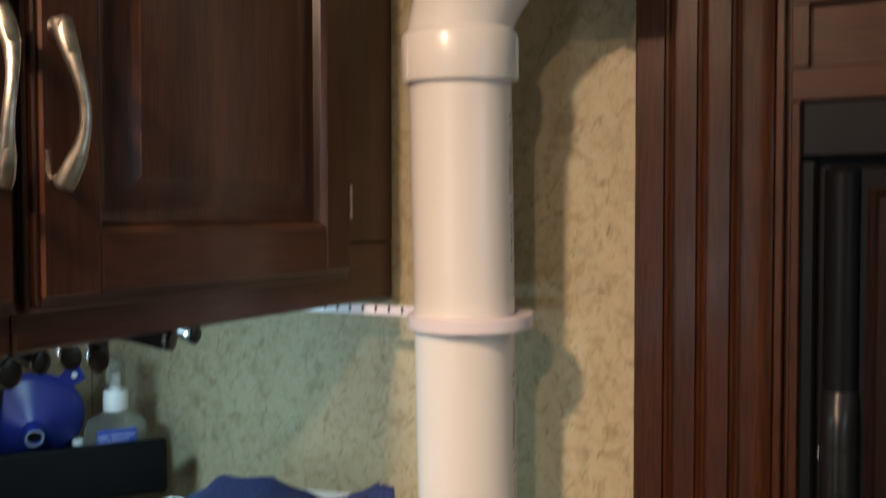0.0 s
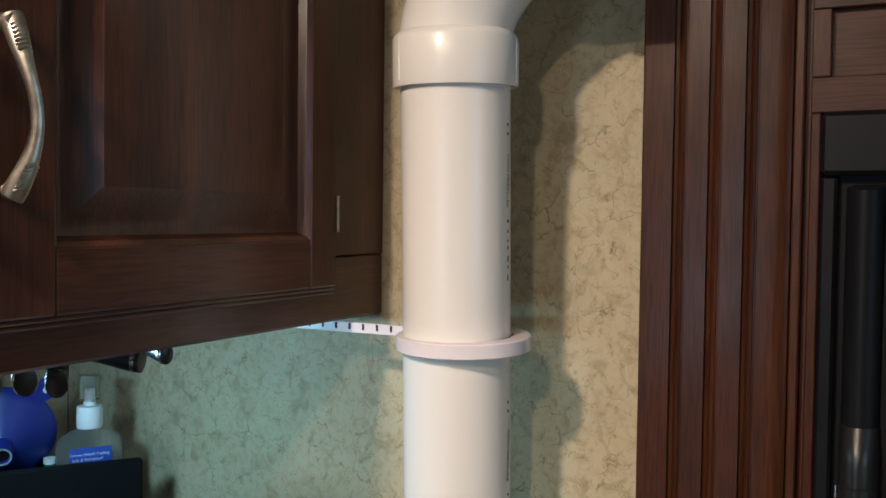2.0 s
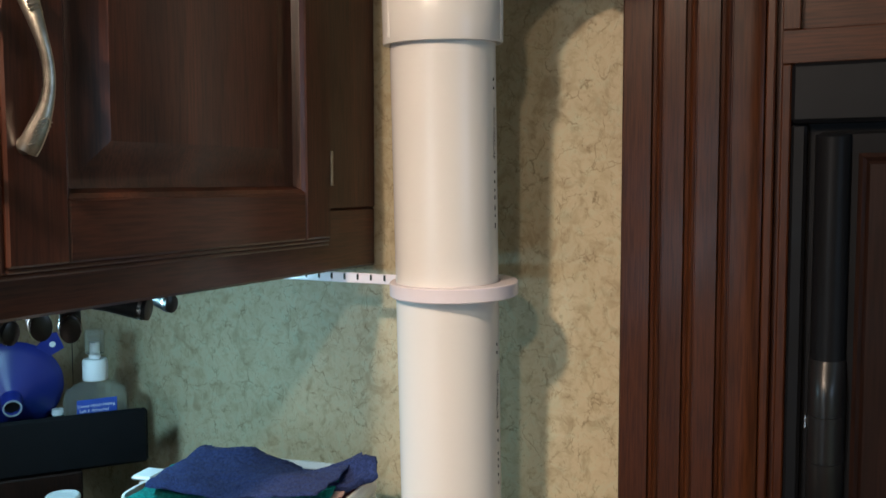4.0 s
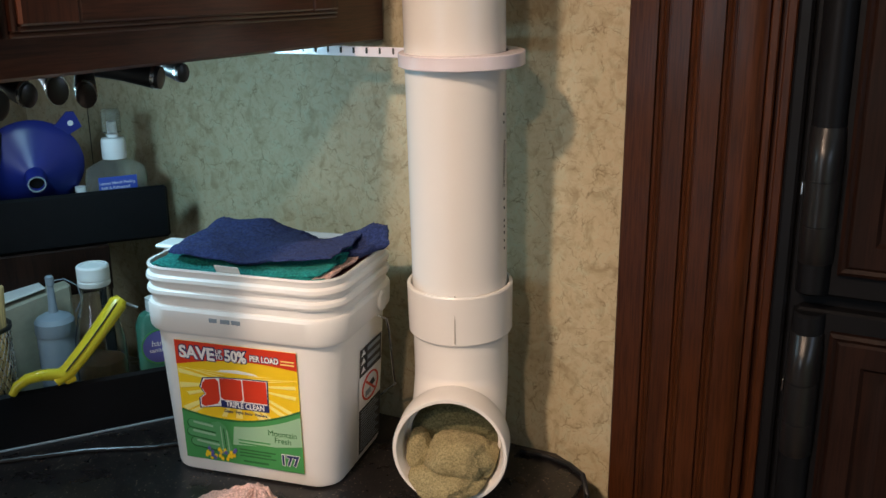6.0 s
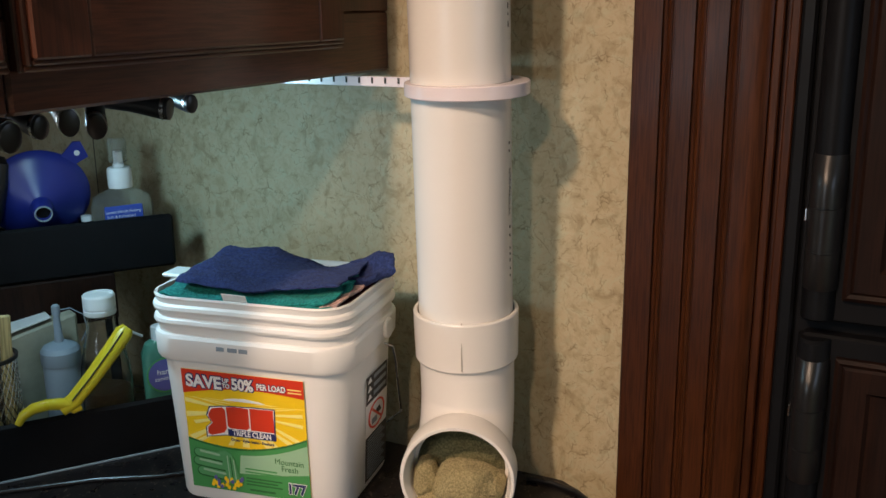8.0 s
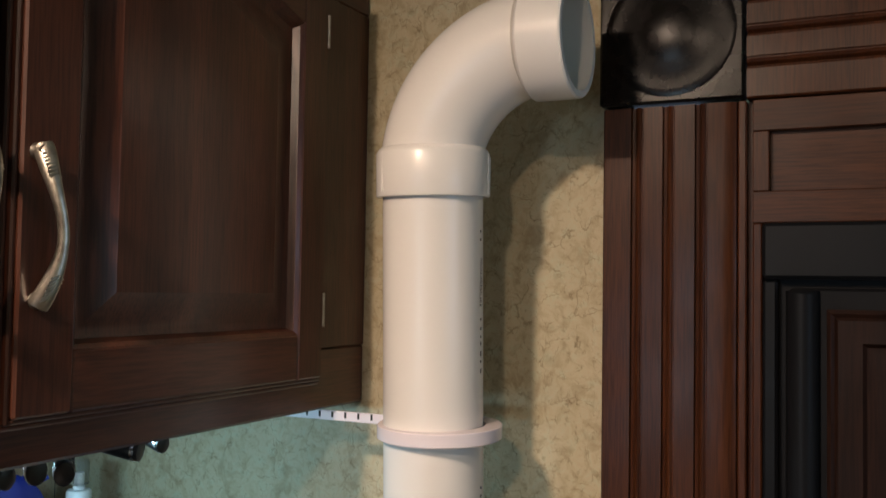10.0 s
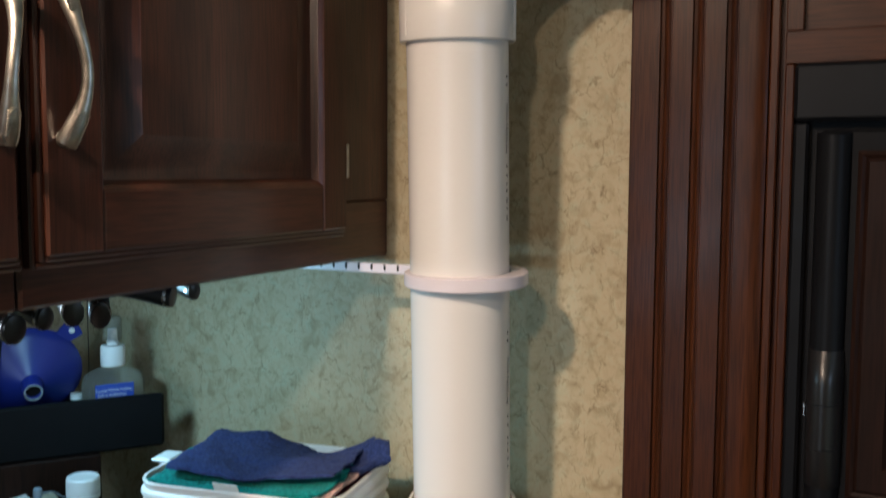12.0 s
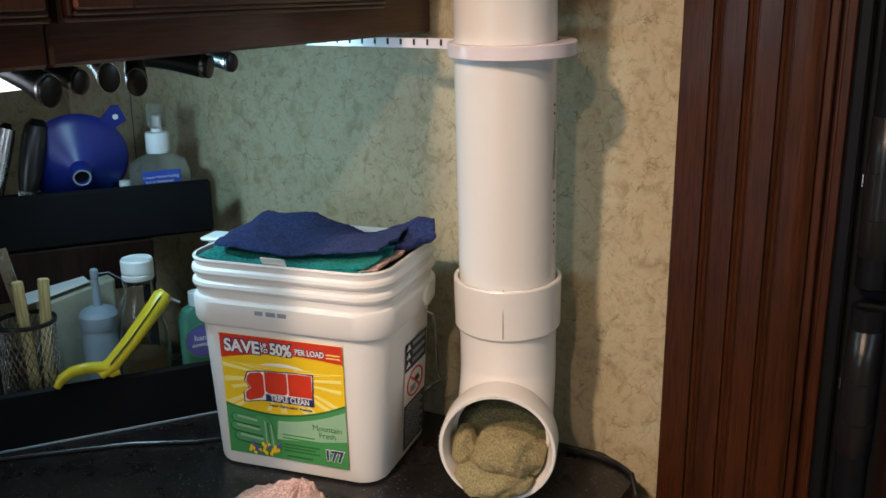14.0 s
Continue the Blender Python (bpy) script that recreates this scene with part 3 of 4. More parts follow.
# mould ribs on the hub
for a in (10, 28, 118, 236):
    w = radians(a)
    at = on_axis(1.733) - O
    part("rib", box((at.x + (H + 0.0004) * math.cos(w) - 0.0012, at.y + (H + 0.0004) * math.sin(w) - 0.0012, at.z - 0.022), (at.x + (H + 0.0004) * math.cos(w) + 0.0012, at.y + (H + 0.0004) * math.sin(w) + 0.0012, at.z + 0.022), 0.0005), PVC, pipe)
# lower coupling, with its seam
part("coupling", hollow(stations([(1.131, H - 0.002, R + 0.0002), (1.133, H - 0.0008, R + 0.0002), (1.1895, H, R + 0.0015), (1.1915, H - 0.0012, R + 0.0025)]), 0, 0, 64), PVC, pipe)
fw = Vector((0.326, -0.945, 0)).normalized()
seam_way = Vector((0.357, -0.934, 0)).normalized()
at = on_axis(1.1615) - O + seam_way * (H - 0.0008)
part("seam", tube([at + Vector((0, 0, -0.029)), at + Vector((0, 0, 0.029))], 0.0009, 6), PVC_JOINT, pipe)
# bottom elbow with its mouth towards the room
MR = 0.0662
mouth_z = MR + 0.0005
BB = 0.068
bot = on_axis(1.141) - O
knee = Vector((on_axis(mouth_z + BB + COUNTER_Z).x, on_axis(mouth_z + BB + COUNTER_Z).y, mouth_z + BB + COUNTER_Z)) - O
path = [(bot, UPV * -1, R + 0.001, R - 0.004)]
for i in range(19):
    a = radians(90 * i / 18)
    path.append((knee + fw * (BB * (1 - math.cos(a))) + Vector((0, 0, -BB * math.sin(a))), fw * math.sin(a) + Vector((0, 0, -math.cos(a))), R + 0.001, R - 0.004))
end = path[-1][0]


def swept(path, count=64):
    outs, ins, side = [], [], Vector((-fw.y, fw.x, 0)).normalized()
    for p, way, ro, ri in path:
        way = Vector(way).normalized()
        s = (side - way * side.dot(way)).normalized()
        outs.append(circle(p, s, way.cross(s), ro, count=count))
        ins.append(circle(p, s, way.cross(s), ri, count=count))
    loops = outs + ins[::-1]
    loops.append(loops[0])
    bm = rings(loops, False, False)
    bmesh.ops.remove_doubles(bm, verts=bm.verts, dist=1e-6)
    return bm


part("lower_bend", swept(path), PVC, pipe)
part("mouth_hub", swept([(end + fw * d, fw, r, ri) for d, r, ri in ((-0.006, R + 0.001, R - 0.002), (-0.002, MR - 0.001, R - 0.001), (0.002, MR, R), (0.036, MR, MR - 0.0058), (0.0385, MR - 0.0012, MR - 0.0046))]), PVC, pipe, "open mouth of the elbow")
# printed dots down the side of the pipe
mark_way = Vector((0.985, 0.075, 0)).normalized()
random.seed(4)
across = Vector((-mark_way.y, mark_way.x, 0))


def pipe_print(z, text, size):
    """Letters running up the pipe, read from the room."""
    p = on_axis(z) - O + mark_way * (R + 0.0002)
    writing("pipe_print", text, size, Matrix(((0, across.x, mark_way.x, p.x), (0, across.y, mark_way.y, p.y), (-1, 0, 0, p.z), (0, 0, 0, 1))), INK, pipe, 0.00005, wide=0.9)


for base_z in (1.335, 1.615):
    pipe_print(base_z, "NON PRESSURE", 0.0085)
    for dz in (0.045, 0.054, -0.042, -0.052):
        p = on_axis(base_z + dz) - O + mark_way * (R + 0.0001)
        part("print_mark", tube([p, p + Vector((0, 0, 0.003))], 0.0009, 6), INK, pipe)
    zz = base_z - 0.10
    while zz < base_z - 0.060:
        run = random.choice((0.003, 0.004, 0.006))
        p = on_axis(zz) - O + mark_way * (R + 0.0001)
        part("print_mark", tube([p, p + Vector((0, 0, run))], 0.0007, 6), INK, pipe)
        zz += run + random.choice((0.004, 0.006))

# retaining ring and strap
ringt = holder("pipe_bracket", pose(PX, PY, 1.450), "pinkish-white plastic ring bracket round the pipe", "bracket")
off = on_axis(1.450) - Vector((PX, PY, 1.450)) + Vector((0.007, 0.002, 0))
work = lathe([(0.0515, -0.0075), (0.0688, -0.0075), (0.0698, -0.0065), (0.0698, 0.0065), (0.0688, 0.0075), (0.0515, 0.0075)], 72, closed=True)
part("ring", merge(bmesh.new(), work, pose(off.x, off.y, 0, 2, 0, 0)), RING, ringt)
tab = part("strap", box((-0.30, 0.030, -0.0065), (-0.048, 0.0335, 0.0055), 0.0008), RING, ringt, "perforated strap")
for k in range(12):
    x = -0.085 - 0.0185 * k
    part("slot", box((x, 0.0292, -0.0025), (x + 0.0026, 0.0299, 0.0045)), INK, tab)


# ---- the detergent bucket ----
BX, BY, BTURN = -0.0549, -0.1911, 10.2
bucket = holder("detergent_bucket", pose(BX, BY, COUNTER_Z, 0, 0, BTURN), "white plastic detergent bucket with printed label, lid off", "bucket")


def tub(levels, inside):
    loops = [rounded_rect(w + 0.010, d, r, z, 8) for z, w, d, r in levels]
    loops += [rounded_rect(w + 0.010, d, r, z, 8) for z, w, d, r in inside]
    return rings(loops)


part("body", tub([(0.0, 0.200, 0.156, 0.026), (0.003, 0.209, 0.165, 0.029), (0.008, 0.212, 0.168, 0.030), (0.192, 0.230, 0.184, 0.033)],
                 [(0.192, 0.222, 0.176, 0.030), (0.02, 0.206, 0.162, 0.026)]), BUCKET, bucket)
part("collar", tub([(0.186, 0.2306, 0.1846, 0.033), (0.187, 0.241, 0.195, 0.037), (0.191, 0.2455, 0.1995, 0.039), (0.215, 0.2475, 0.2015, 0.040), (0.2185, 0.244, 0.198, 0.038), (0.220, 0.238, 0.192, 0.036)],
                   [(0.221, 0.228, 0.182, 0.032), (0.186, 0.2302, 0.1842, 0.0329)]), BUCKET, bucket, "flared collar band")
for z in (0.2285, 0.2445):
    part("rim_bead", tub([(z, 0.236, 0.190, 0.036), (z + 0.0015, 0.2445, 0.1985, 0.039), (z + 0.005, 0.2470, 0.201, 0.040), (z + 0.009, 0.2455, 0.1995, 0.0395), (z + 0.0115, 0.240, 0.194, 0.037)],
                        [(z + 0.0115, 0.230, 0.184, 0.033), (z, 0.230, 0.184, 0.033)]), BUCKET, bucket)
part("neck", tub([(0.2195, 0.2385, 0.1925, 0.037), (0.258, 0.2395, 0.1935, 0.037), (0.2635, 0.243, 0.197, 0.038), (0.2655, 0.2415, 0.1955, 0.038)],
                 [(0.2650, 0.236, 0.190, 0.036), (0.15, 0.226, 0.180, 0.032)]), BUCKET, bucket)
lug = part("bail_lug", merge(bmesh.new(), lathe([(0.0125, 0), (0.0130, 0.002), (0.0130, 0.0035), (0.0110, 0.0052), (0.0, 0.0055)], 24), pose(0.1275, 0.035, 0.203, 0, 90, 0)), BUCKET, bucket, "round handle lug")
part("bail_lug", merge(bmesh.new(), lathe([(0.0125, 0), (0.0130, 0.002), (0.0130, 0.0035), (0.0110, 0.0052), (0.0, 0.0055)], 24), pose(-0.1275, 0.035, 0.203, 0, -90, 0)), BUCKET, bucket, "round handle lug")
part("wire_bail", tube([(0.137, 0.005, 0.194), (0.142, 0.018, 0.186), (0.141, 0.030, 0.165), (0.138, 0.045, 0.12), (0.13, 0.075, 0.075), (0.10, 0.098, 0.045), (0.0, 0.104, 0.03), (-0.10, 0.100, 0.045), (-0.13, 0.075, 0.075), (-0.140, 0.04, 0.14), (-0.140, 0.035, 0.19)], 0.0016, 8), STEEL, bucket, "thin wire handle")
part("hinge_tab", box((-0.140, -0.022, 0.226), (-0.123, 0.012, 0.2640), 0.004), BUCKET, bucket, "lid hinge tab")
part("hinge_tab", box((-0.146, -0.026, 0.2645), (-0.119, 0.010, 0.2695), 0.002), BUCKET, bucket)

LW, LH = 0.158, 0.156
front = pose(-0.0835, -0.0865, 0.0205, 90 + 2.6, 0, 0)
label = part("label", outline([(0, 0), (LW, 0), (LW, LH), (0, LH)], 0.0004, front), YELLOW_INK, bucket, "yellow, red and green printed label")


def on_label(points, lift, material, name):
    return part(name, outline(points, 0.0002, front @ pose(0, 0, lift)), material, label, smooth=0)


def label_text(text, size, u, v, lift, material, wide=1.0, bold=0.0, align="CENTER", turn=0):
    return writing("lettering", text, size, front @ pose(u, v, lift, 0, 0, turn), material, label, 0.00015, align, wide, bold)


# sun rays
cx, cy = 0.080, 0.118
for k in range(22):
    a = radians(k * 360 / 22 + 4)
    b = a + radians(5.5)
    r0, r1 = 0.020, 0.060 + 0.018 * ((k * 7) % 3)
    pts = []
    for ang, rr in ((a, r0), (a, r1), (b, r1), (b, r0)):
        pts.append((min(max(cx + 1.25 * rr * math.cos(ang), 0.001), LW - 0.001), min(max(cy - 0.012 + 0.8 * rr * math.sin(ang), 0.062), 0.121)))
    on_label(pts, 0.0004, PALE_INK, "sun_ray")
on_label([(0.052, 0.121), (0.108, 0.121), (0.100, 0.1235), (0.080, 0.1255), (0.060, 0.1235)], 0.00055, WHITE_INK, "sun_glow")
# green field, its dark rim and the mint glow
curve = [(LW * i / 16, 0.070 - 0.020 * math.sin(math.pi * (0.10 + 0.62 * i / 16)) + 0.026 * (i / 16) ** 2) for i in range(17)]
on_label([(0, 0), (LW, 0)] + [(x, y + 0.0025) for x, y in curve[::-1]], 0.0006, DARK_GREEN, "green_rim")
on_label([(0, 0), (LW, 0)] + curve[::-1], 0.0008, GREEN_INK, "green_field")
on_label([(0.066, 0.026)] + [(x, y - 0.006) for x, y in curve[7:]] + [(LW, 0.036), (0.12, 0.03)], 0.001, MINT_INK, "mint_glow")
# towels and flowers
def capsule(x0, y0, x1, y1, r, n=6):
    """Outline of a bar with round ends."""
    a = math.atan2(y1 - y0, x1 - x0)
    pts = [(x1 + r * math.cos(a - math.pi / 2 + math.pi * i / n), y1 + r * math.sin(a - math.pi / 2 + math.pi * i / n)) for i in range(n + 1)]
    return pts + [(x0 + r * math.cos(a + math.pi / 2 + math.pi * i / n), y0 + r * math.sin(a + math.pi / 2 + math.pi * i / n)) for i in range(n + 1)]


TOWEL_INK = plain("towel_green_print", (0.09, 0.34, 0.13), 0.42)
for k, (x0, x1, y) in enumerate(((0.014, 0.052, 0.021), (0.010, 0.048, 0.034), (0.012, 0.046, 0.046))):
    on_label(capsule(x0, y + 0.0015, x1, y - 0.002, 0.0064), 0.0011 + 0.0003 * k, DARK_GREEN, "towel_print")
    on_label(capsule(x0 + 0.0005, y + 0.0022, x1, y - 0.001, 0.0052), 0.0012 + 0.0003 * k, TOWEL_INK, "towel_print")
    on_label(capsule(x0 + 0.004, y + 0.0042, x1 - 0.006, y + 0.0015, 0.0015), 0.0013 + 0.0003 * k, MINT_INK, "towel_print")
on_label([(0.040, 0.053), (0.050, 0.055), (0.058, 0.050), (0.062, 0.038), (0.066, 0.018), (0.058, 0.010), (0.049, 0.014), (0.047, 0.032)], 0.0022, TOWEL_INK, "towel_print")
for k in range(3):
    on_label(capsule(0.0515 + 0.004 * k, 0.048 - 0.002 * k, 0.0525 + 0.0042 * k, 0.018, 0.0007), 0.0024, DARK_GREEN if k % 2 else MINT_INK, "towel_fold")
random.seed(11)
for k in range(26):
    x, y = 0.030 + 0.040 * random.random(), 0.005 + 0.015 * random.random()
    on_label([(x + 0.0032 * math.cos(a * 1.257) * (1 if a % 2 else 0.7), y + 0.0032 * math.sin(a * 1.257)) for a in range(5)], 0.0026 + 0.00005 * k, YELLOW_INK if k % 3 else VIOLET_INK, "flower_print")
# red banner
banner = [(0, LH), (LW, LH), (LW, 0.1335)] + [(LW * (1 - i / 12), 0.1335 - 0.0085 * (i / 12) + 0.0075 * math.sin(math.pi * i / 12)) for i in range(1, 12)] + [(0, 0.125)]
on_label(banner, 0.0007, RED_INK, "red_banner")
for lift, material, bold in ((0.0010, NAVY_INK, 0.0017), (0.0014, WHITE_INK, 0.0003)):
    label_text("SAVE", 0.0215, 0.0290, 0.1415, lift, material, 0.98, bold + 0.0004)
    label_text("UP", 0.0078, 0.0585, 0.1462, lift, material, 0.9, bold * 0.6)
    label_text("TO", 0.0078, 0.0585, 0.1396, lift, material, 0.9, bold * 0.6)
    label_text("50%", 0.0195, 0.0800, 0.1425, lift, material, 0.86, bold + 0.0004)
    label_text("PER LOAD", 0.0100, 0.1170, 0.1430, lift, material, 0.80, bold * 0.6 + 0.0001)
for k in range(2):
    on_label([(0.138, 0.1435 - 0.004 * k), (0.155, 0.1435 - 0.004 * k), (0.155, 0.145 - 0.004 * k), (0.138, 0.145 - 0.004 * k)], 0.001, PALE_INK, "small_print")
# brand mark as plain blocks
mark = [(0.026, 0.070), (0.052, 0.075), (0.118, 0.0755), (0.120, 0.117), (0.092, 0.1165), (0.054, 0.114), (0.033, 0.111), (0.028, 0.099), (0.034, 0.090), (0.026, 0.083)]
on_label(mark, 0.0012, NAVY_INK, "brand_mark")
on_label([(0.0735 + (x - 0.0735) * 0.965, 0.0945 + (y - 0.0945) * 0.94) for x, y in mark], 0.0014, WHITE_INK, "brand_mark")
for block in ([(0.0290, 0.0755), (0.034, 0.0735), (0.051, 0.079), (0.0545, 0.085), (0.0545, 0.108), (0.051, 0.1118), (0.037, 0.109), (0.0325, 0.104), (0.0310, 0.098), (0.0365, 0.090), (0.0295, 0.0835)],
              [(0.0562, 0.088), (0.060, 0.0855), (0.082, 0.086), (0.0852, 0.089), (0.0852, 0.1135), (0.076, 0.1140), (0.066, 0.1136), (0.0562, 0.1128)],
              [(0.0868, 0.086), (0.094, 0.0862), (0.108, 0.0864), (0.1172, 0.0866), (0.1174, 0.1152), (0.110, 0.1150), (0.092, 0.1145), (0.0868, 0.1142)]):
    on_label(block, 0.0016, RED_INK, "brand_mark")
on_label([(0.056, 0.0752), (0.119, 0.0765), (0.119, 0.0850), (0.056, 0.0845)], 0.0018, NAVY_INK, "brand_mark")
label_text("TRIPLE CLEAN", 0.0102, 0.0876, 0.0803, 0.0021, WHITE_INK, 0.78, 0.0002)
label_text("Cleans \u00b7 Fights Stains \u00b7 Freshens", 0.0048, 0.0870, 0.0705, 0.0014, NAVY_INK, 0.92, 0.00006)
label_text("Mountain", 0.0105, 0.1330, 0.0490, 0.0014, DARK_GREEN, 0.95)
label_text("Fresh", 0.0105, 0.1330, 0.0400, 0.0014, DARK_GREEN, 0.95)
for lift, material, bold in ((0.0013, WHITE_INK, 0.0015), (0.0016, NAVY_INK, 0.0007)):
    label_text("177", 0.0185, 0.1400, 0.0145, lift, material, 0.88, bold)
for k in range(6):
    v = 0.033 - 0.0042 * k
    on_label([(0.074, v), (0.116 + 0.006 * (k % 2), v), (0.116 + 0.006 * (k % 2), v + 0.0018), (0.074, v + 0.0018)], 0.0013, GREEN_INK if k < 3 else DARK_GREEN, "small_print")
on_label([(0.078, 0.0045), (0.112, 0.0045), (0.112, 0.0070), (0.078, 0.0070)], 0.0013, DARK_GREEN, "small_print")
# date stamp on the collar
for k, w in enumerate((0.010, 0.012, 0.011)):
    part("stamp", box((-0.030 + 0.0145 * k, -0.10115, 0.2055), (-0.030 + 0.0145 * k + w, -0.1006, 0.2105)), FROST, bucket, "faint grey stamped code")

# warning label on the side
sidef = pose(0.1125, -0.015, 0.0135, 90, 0, 90) @ pose(0, 0, 0, 2.8, 0, 0) @ Matrix.Diagonal((1.42, 0.96, 1, 1))
side = part("warning_label", outline([(0, 0), (0.050, 0), (0.050, 0.146), (0, 0.146)], 0.0004, sidef), WHITE_INK, bucket, "black and white warning label")


def on_side(points, lift, material, name):
    return part(name, outline(points, 0.0002, sidef @ pose(0, 0, lift)), material, side, smooth=0)


on_side([(0, 0.108), (0.050, 0.108), (0.050, 0.146), (0, 0.146)], 0.0005, INK, "black_field")
on_side([(0, 0), (0.050, 0), (0.050, 0.062), (0, 0.062)], 0.0005, INK, "black_field")
for k in range(3):
    v = 0.113 + 0.0115 * k
    on_side([(0.003, v), (0.013, v), (0.008, v + 0.008)], 0.0008, WHITE_INK, "warning_sign")
    on_side([(0.017, v + 0.001), (0.046, v + 0.001), (0.046, v + 0.0065), (0.017, v + 0.0065)], 0.0008, FROST, "print_bar")
for k in range(15):
    v = 0.004 + 0.0038 * k
    on_side([(0.004, v), (0.046 - 0.004 * (k % 3), v), (0.046 - 0.004 * (k % 3), v + 0.0016), (0.004, v + 0.0016)], 0.0008, FROST, "print_bar")
part("prohibition_ring", merge(bmesh.new(), lathe([(0.0165, 0), (0.019, 0), (0.019, 0.0006), (0.0165, 0.0006)], 36, closed=True), sidef @ pose(0.025, 0.085, 0.0005)), RED_INK, side)
on_side([(0.013, 0.095), (0.015, 0.097), (0.037, 0.075), (0.035, 0.073)], 0.0010, RED_INK, "slash")
on_side([(0.014, 0.074), (0.026, 0.074), (0.026, 0.082), (0.014, 0.082)], 0.0007, FROST, "pictogram")
on_side([(0.020, 0.089), (0.032, 0.092), (0.036, 0.084), (0.028, 0.082)], 0.0008, INK, "pictogram")


# ---- cloths ----
def towel(name, material, label_text_, m, w, d, thick, lift, seed, cut=None, nx=120, ny=92, rough=0.004):
    """A folded cloth: a thick wavy slab whose height over the base is lift(u, v), u and v from -1 to 1."""
    bm = bmesh.new()
    tops, lows = [], []
    for j in range(ny + 1):
        a, b = [], []
        for i in range(nx + 1):
            u, v = 2 * i / nx - 1, 2 * j / ny - 1
            wob = noise.noise(Vector((u * 2.1 + seed, v * 2.1, seed)))
            wob2 = noise.noise(Vector((u * 7 + seed, v * 7, seed)))
            fine = noise.noise(Vector((u * 31, v * 24, seed + 5))) + 0.9 * noise.noise(Vector((u * 70, v * 54, seed)))
            x = w / 2 * u + 0.006 * noise.noise(Vector((v * 3, seed, 1))) * abs(u) + 0.0008 * fine
            y = d / 2 * v + 0.006 * noise.noise(Vector((u * 3, seed, 9))) * abs(v) + 0.0012 * fine
            round_off = 1 - max(abs(u), abs(v)) ** 10 * 0.75
            z = lift(u, v) + rough * wob + rough * 0.35 * wob2
            a.append(bm.verts.new((x, y, z + thick * round_off / 2 + 0.0005 * fine)))
            b.append(bm.verts.new((x, y, z - thick * round_off / 2 + 0.0005 * fine)))
        tops.append(a)
        lows.append(b)
    for j in range(ny):
        for i in range(nx):
            bm.faces.new((tops[j][i], tops[j][i + 1], tops[j + 1][i + 1], tops[j + 1][i]))
            bm.faces.new((lows[j][i], lows[j + 1][i], lows[j + 1][i + 1], lows[j][i + 1]))
    edge_t = tops[0] + [r[-1] for r in tops[1:]] + tops[-1][-2::-1] + [r[0] for r in tops[-2:0:-1]]
    edge_l = lows[0] + [r[-1] for r in lows[1:]] + lows[-1][-2::-1] + [r[0] for r in lows[-2:0:-1]]
    for i in range(len(edge_t)):
        k = (i + 1) % len(edge_t)
        bm.faces.new((edge_t[k], edge_t[i], edge_l[i], edge_l[k]))
    return thing(name, bm, material, label_text_, "cloth", m, "folded wash cloths", smooth=60)


TOP = COUNTER_Z + 0.262


def sag(u, v):
    """How far the stack sinks towards the rim behind it."""
    return 0.014 * math.exp(-((u - 0.45) / 0.55) ** 2) * max(0.0, v + 0.2)


FOLD = pose(BX, BY, TOP, 0, 0, BTURN)
towel("wash_cloth", BURGUNDY, "burgundy terry wash cloth under the stack in the bucket", FOLD @ pose(0.035, -0.010, -0.016), 0.15, 0.15, 0.012, lambda u, v: 0.004 * u, 3.1)
towel("wash_cloth", PINK, "pale pink terry wash cloth folded in the bucket", FOLD @ pose(0.040, -0.002, -0.006), 0.155, 0.165, 0.009, lambda u, v: 0.012 * max(0, u) ** 2, 5.2)
teal = towel("wash_cloth", TEAL, "teal terry wash cloth folded double in the bucket", FOLD @ pose(-0.002, -0.004, 0.000), 0.220, 0.168, 0.011, lambda u, v: 0.010 * max(0, u - 0.3) * 1.6 - 0.006 * max(0, -v) + 0.004 * v + 0.010 * max(0, -u - 0.5) - sag(u, v), 7.7)
towel("wash_cloth", TEAL, "teal terry wash cloth folded double in the bucket", FOLD @ pose(-0.002, -0.006, 0.0070), 0.218, 0.156, 0.008, lambda u, v: 0.010 * max(0, u - 0.3) * 1.6 - 0.001 - 0.006 * max(0, -v) + 0.004 * v + 0.010 * max(0, -u - 0.5) - sag(u, v), 8.4)
navy = towel("wash_cloth", NAVY, "navy blue terry wash cloth on top of the stack", FOLD @ pose(0.008, -0.004, 0.0118, 0, 0, 1), 0.208, 0.134, 0.007,
             lambda u, v: 0.003 + 0.019 * max(0, u - 0.3) + 0.008 * max(0, -u - 0.5) + 0.004 * v - sag(u, v) + 0.010 * math.exp(-((u + 0.42) / 0.30) ** 2 - ((v - 1.0) / 0.75) ** 2) + 0.004 * max(0, u - 0.55) / 0.45 * max(0.0, 0.2 + v) + 0.002 * math.sin(5.0 * u + 1.2 * v), 12.9, rough=0.004)
towel("wash_cloth", NAVY, "navy blue terry cloth with its rolled corner over the rim", FOLD @ pose(0.104, 0.016, 0.0150, 0, -6, 24), 0.080, 0.055, 0.012,
      lambda u, v: 0.010 * u + 0.006 * math.sin(3 * v + 2 * u), 17.3, nx=60, ny=44)
part("care_tag", box((-0.016, -0.0006, -0.006), (0.016, 0.0006, 0.006), 0.0004), TAG, teal, "white sewn-in tag").matrix_basis = pose(-0.004, -0.0895, 0.006, 24, 0, -4)
part("care_tag", box((-0.020, -0.0006, -0.005), (0.020, 0.0006, 0.005), 0.0004), TAG, navy, "white sewn-in tag").matrix_basis = pose(0.052, 0.059, -0.004, 60, 0, 0)

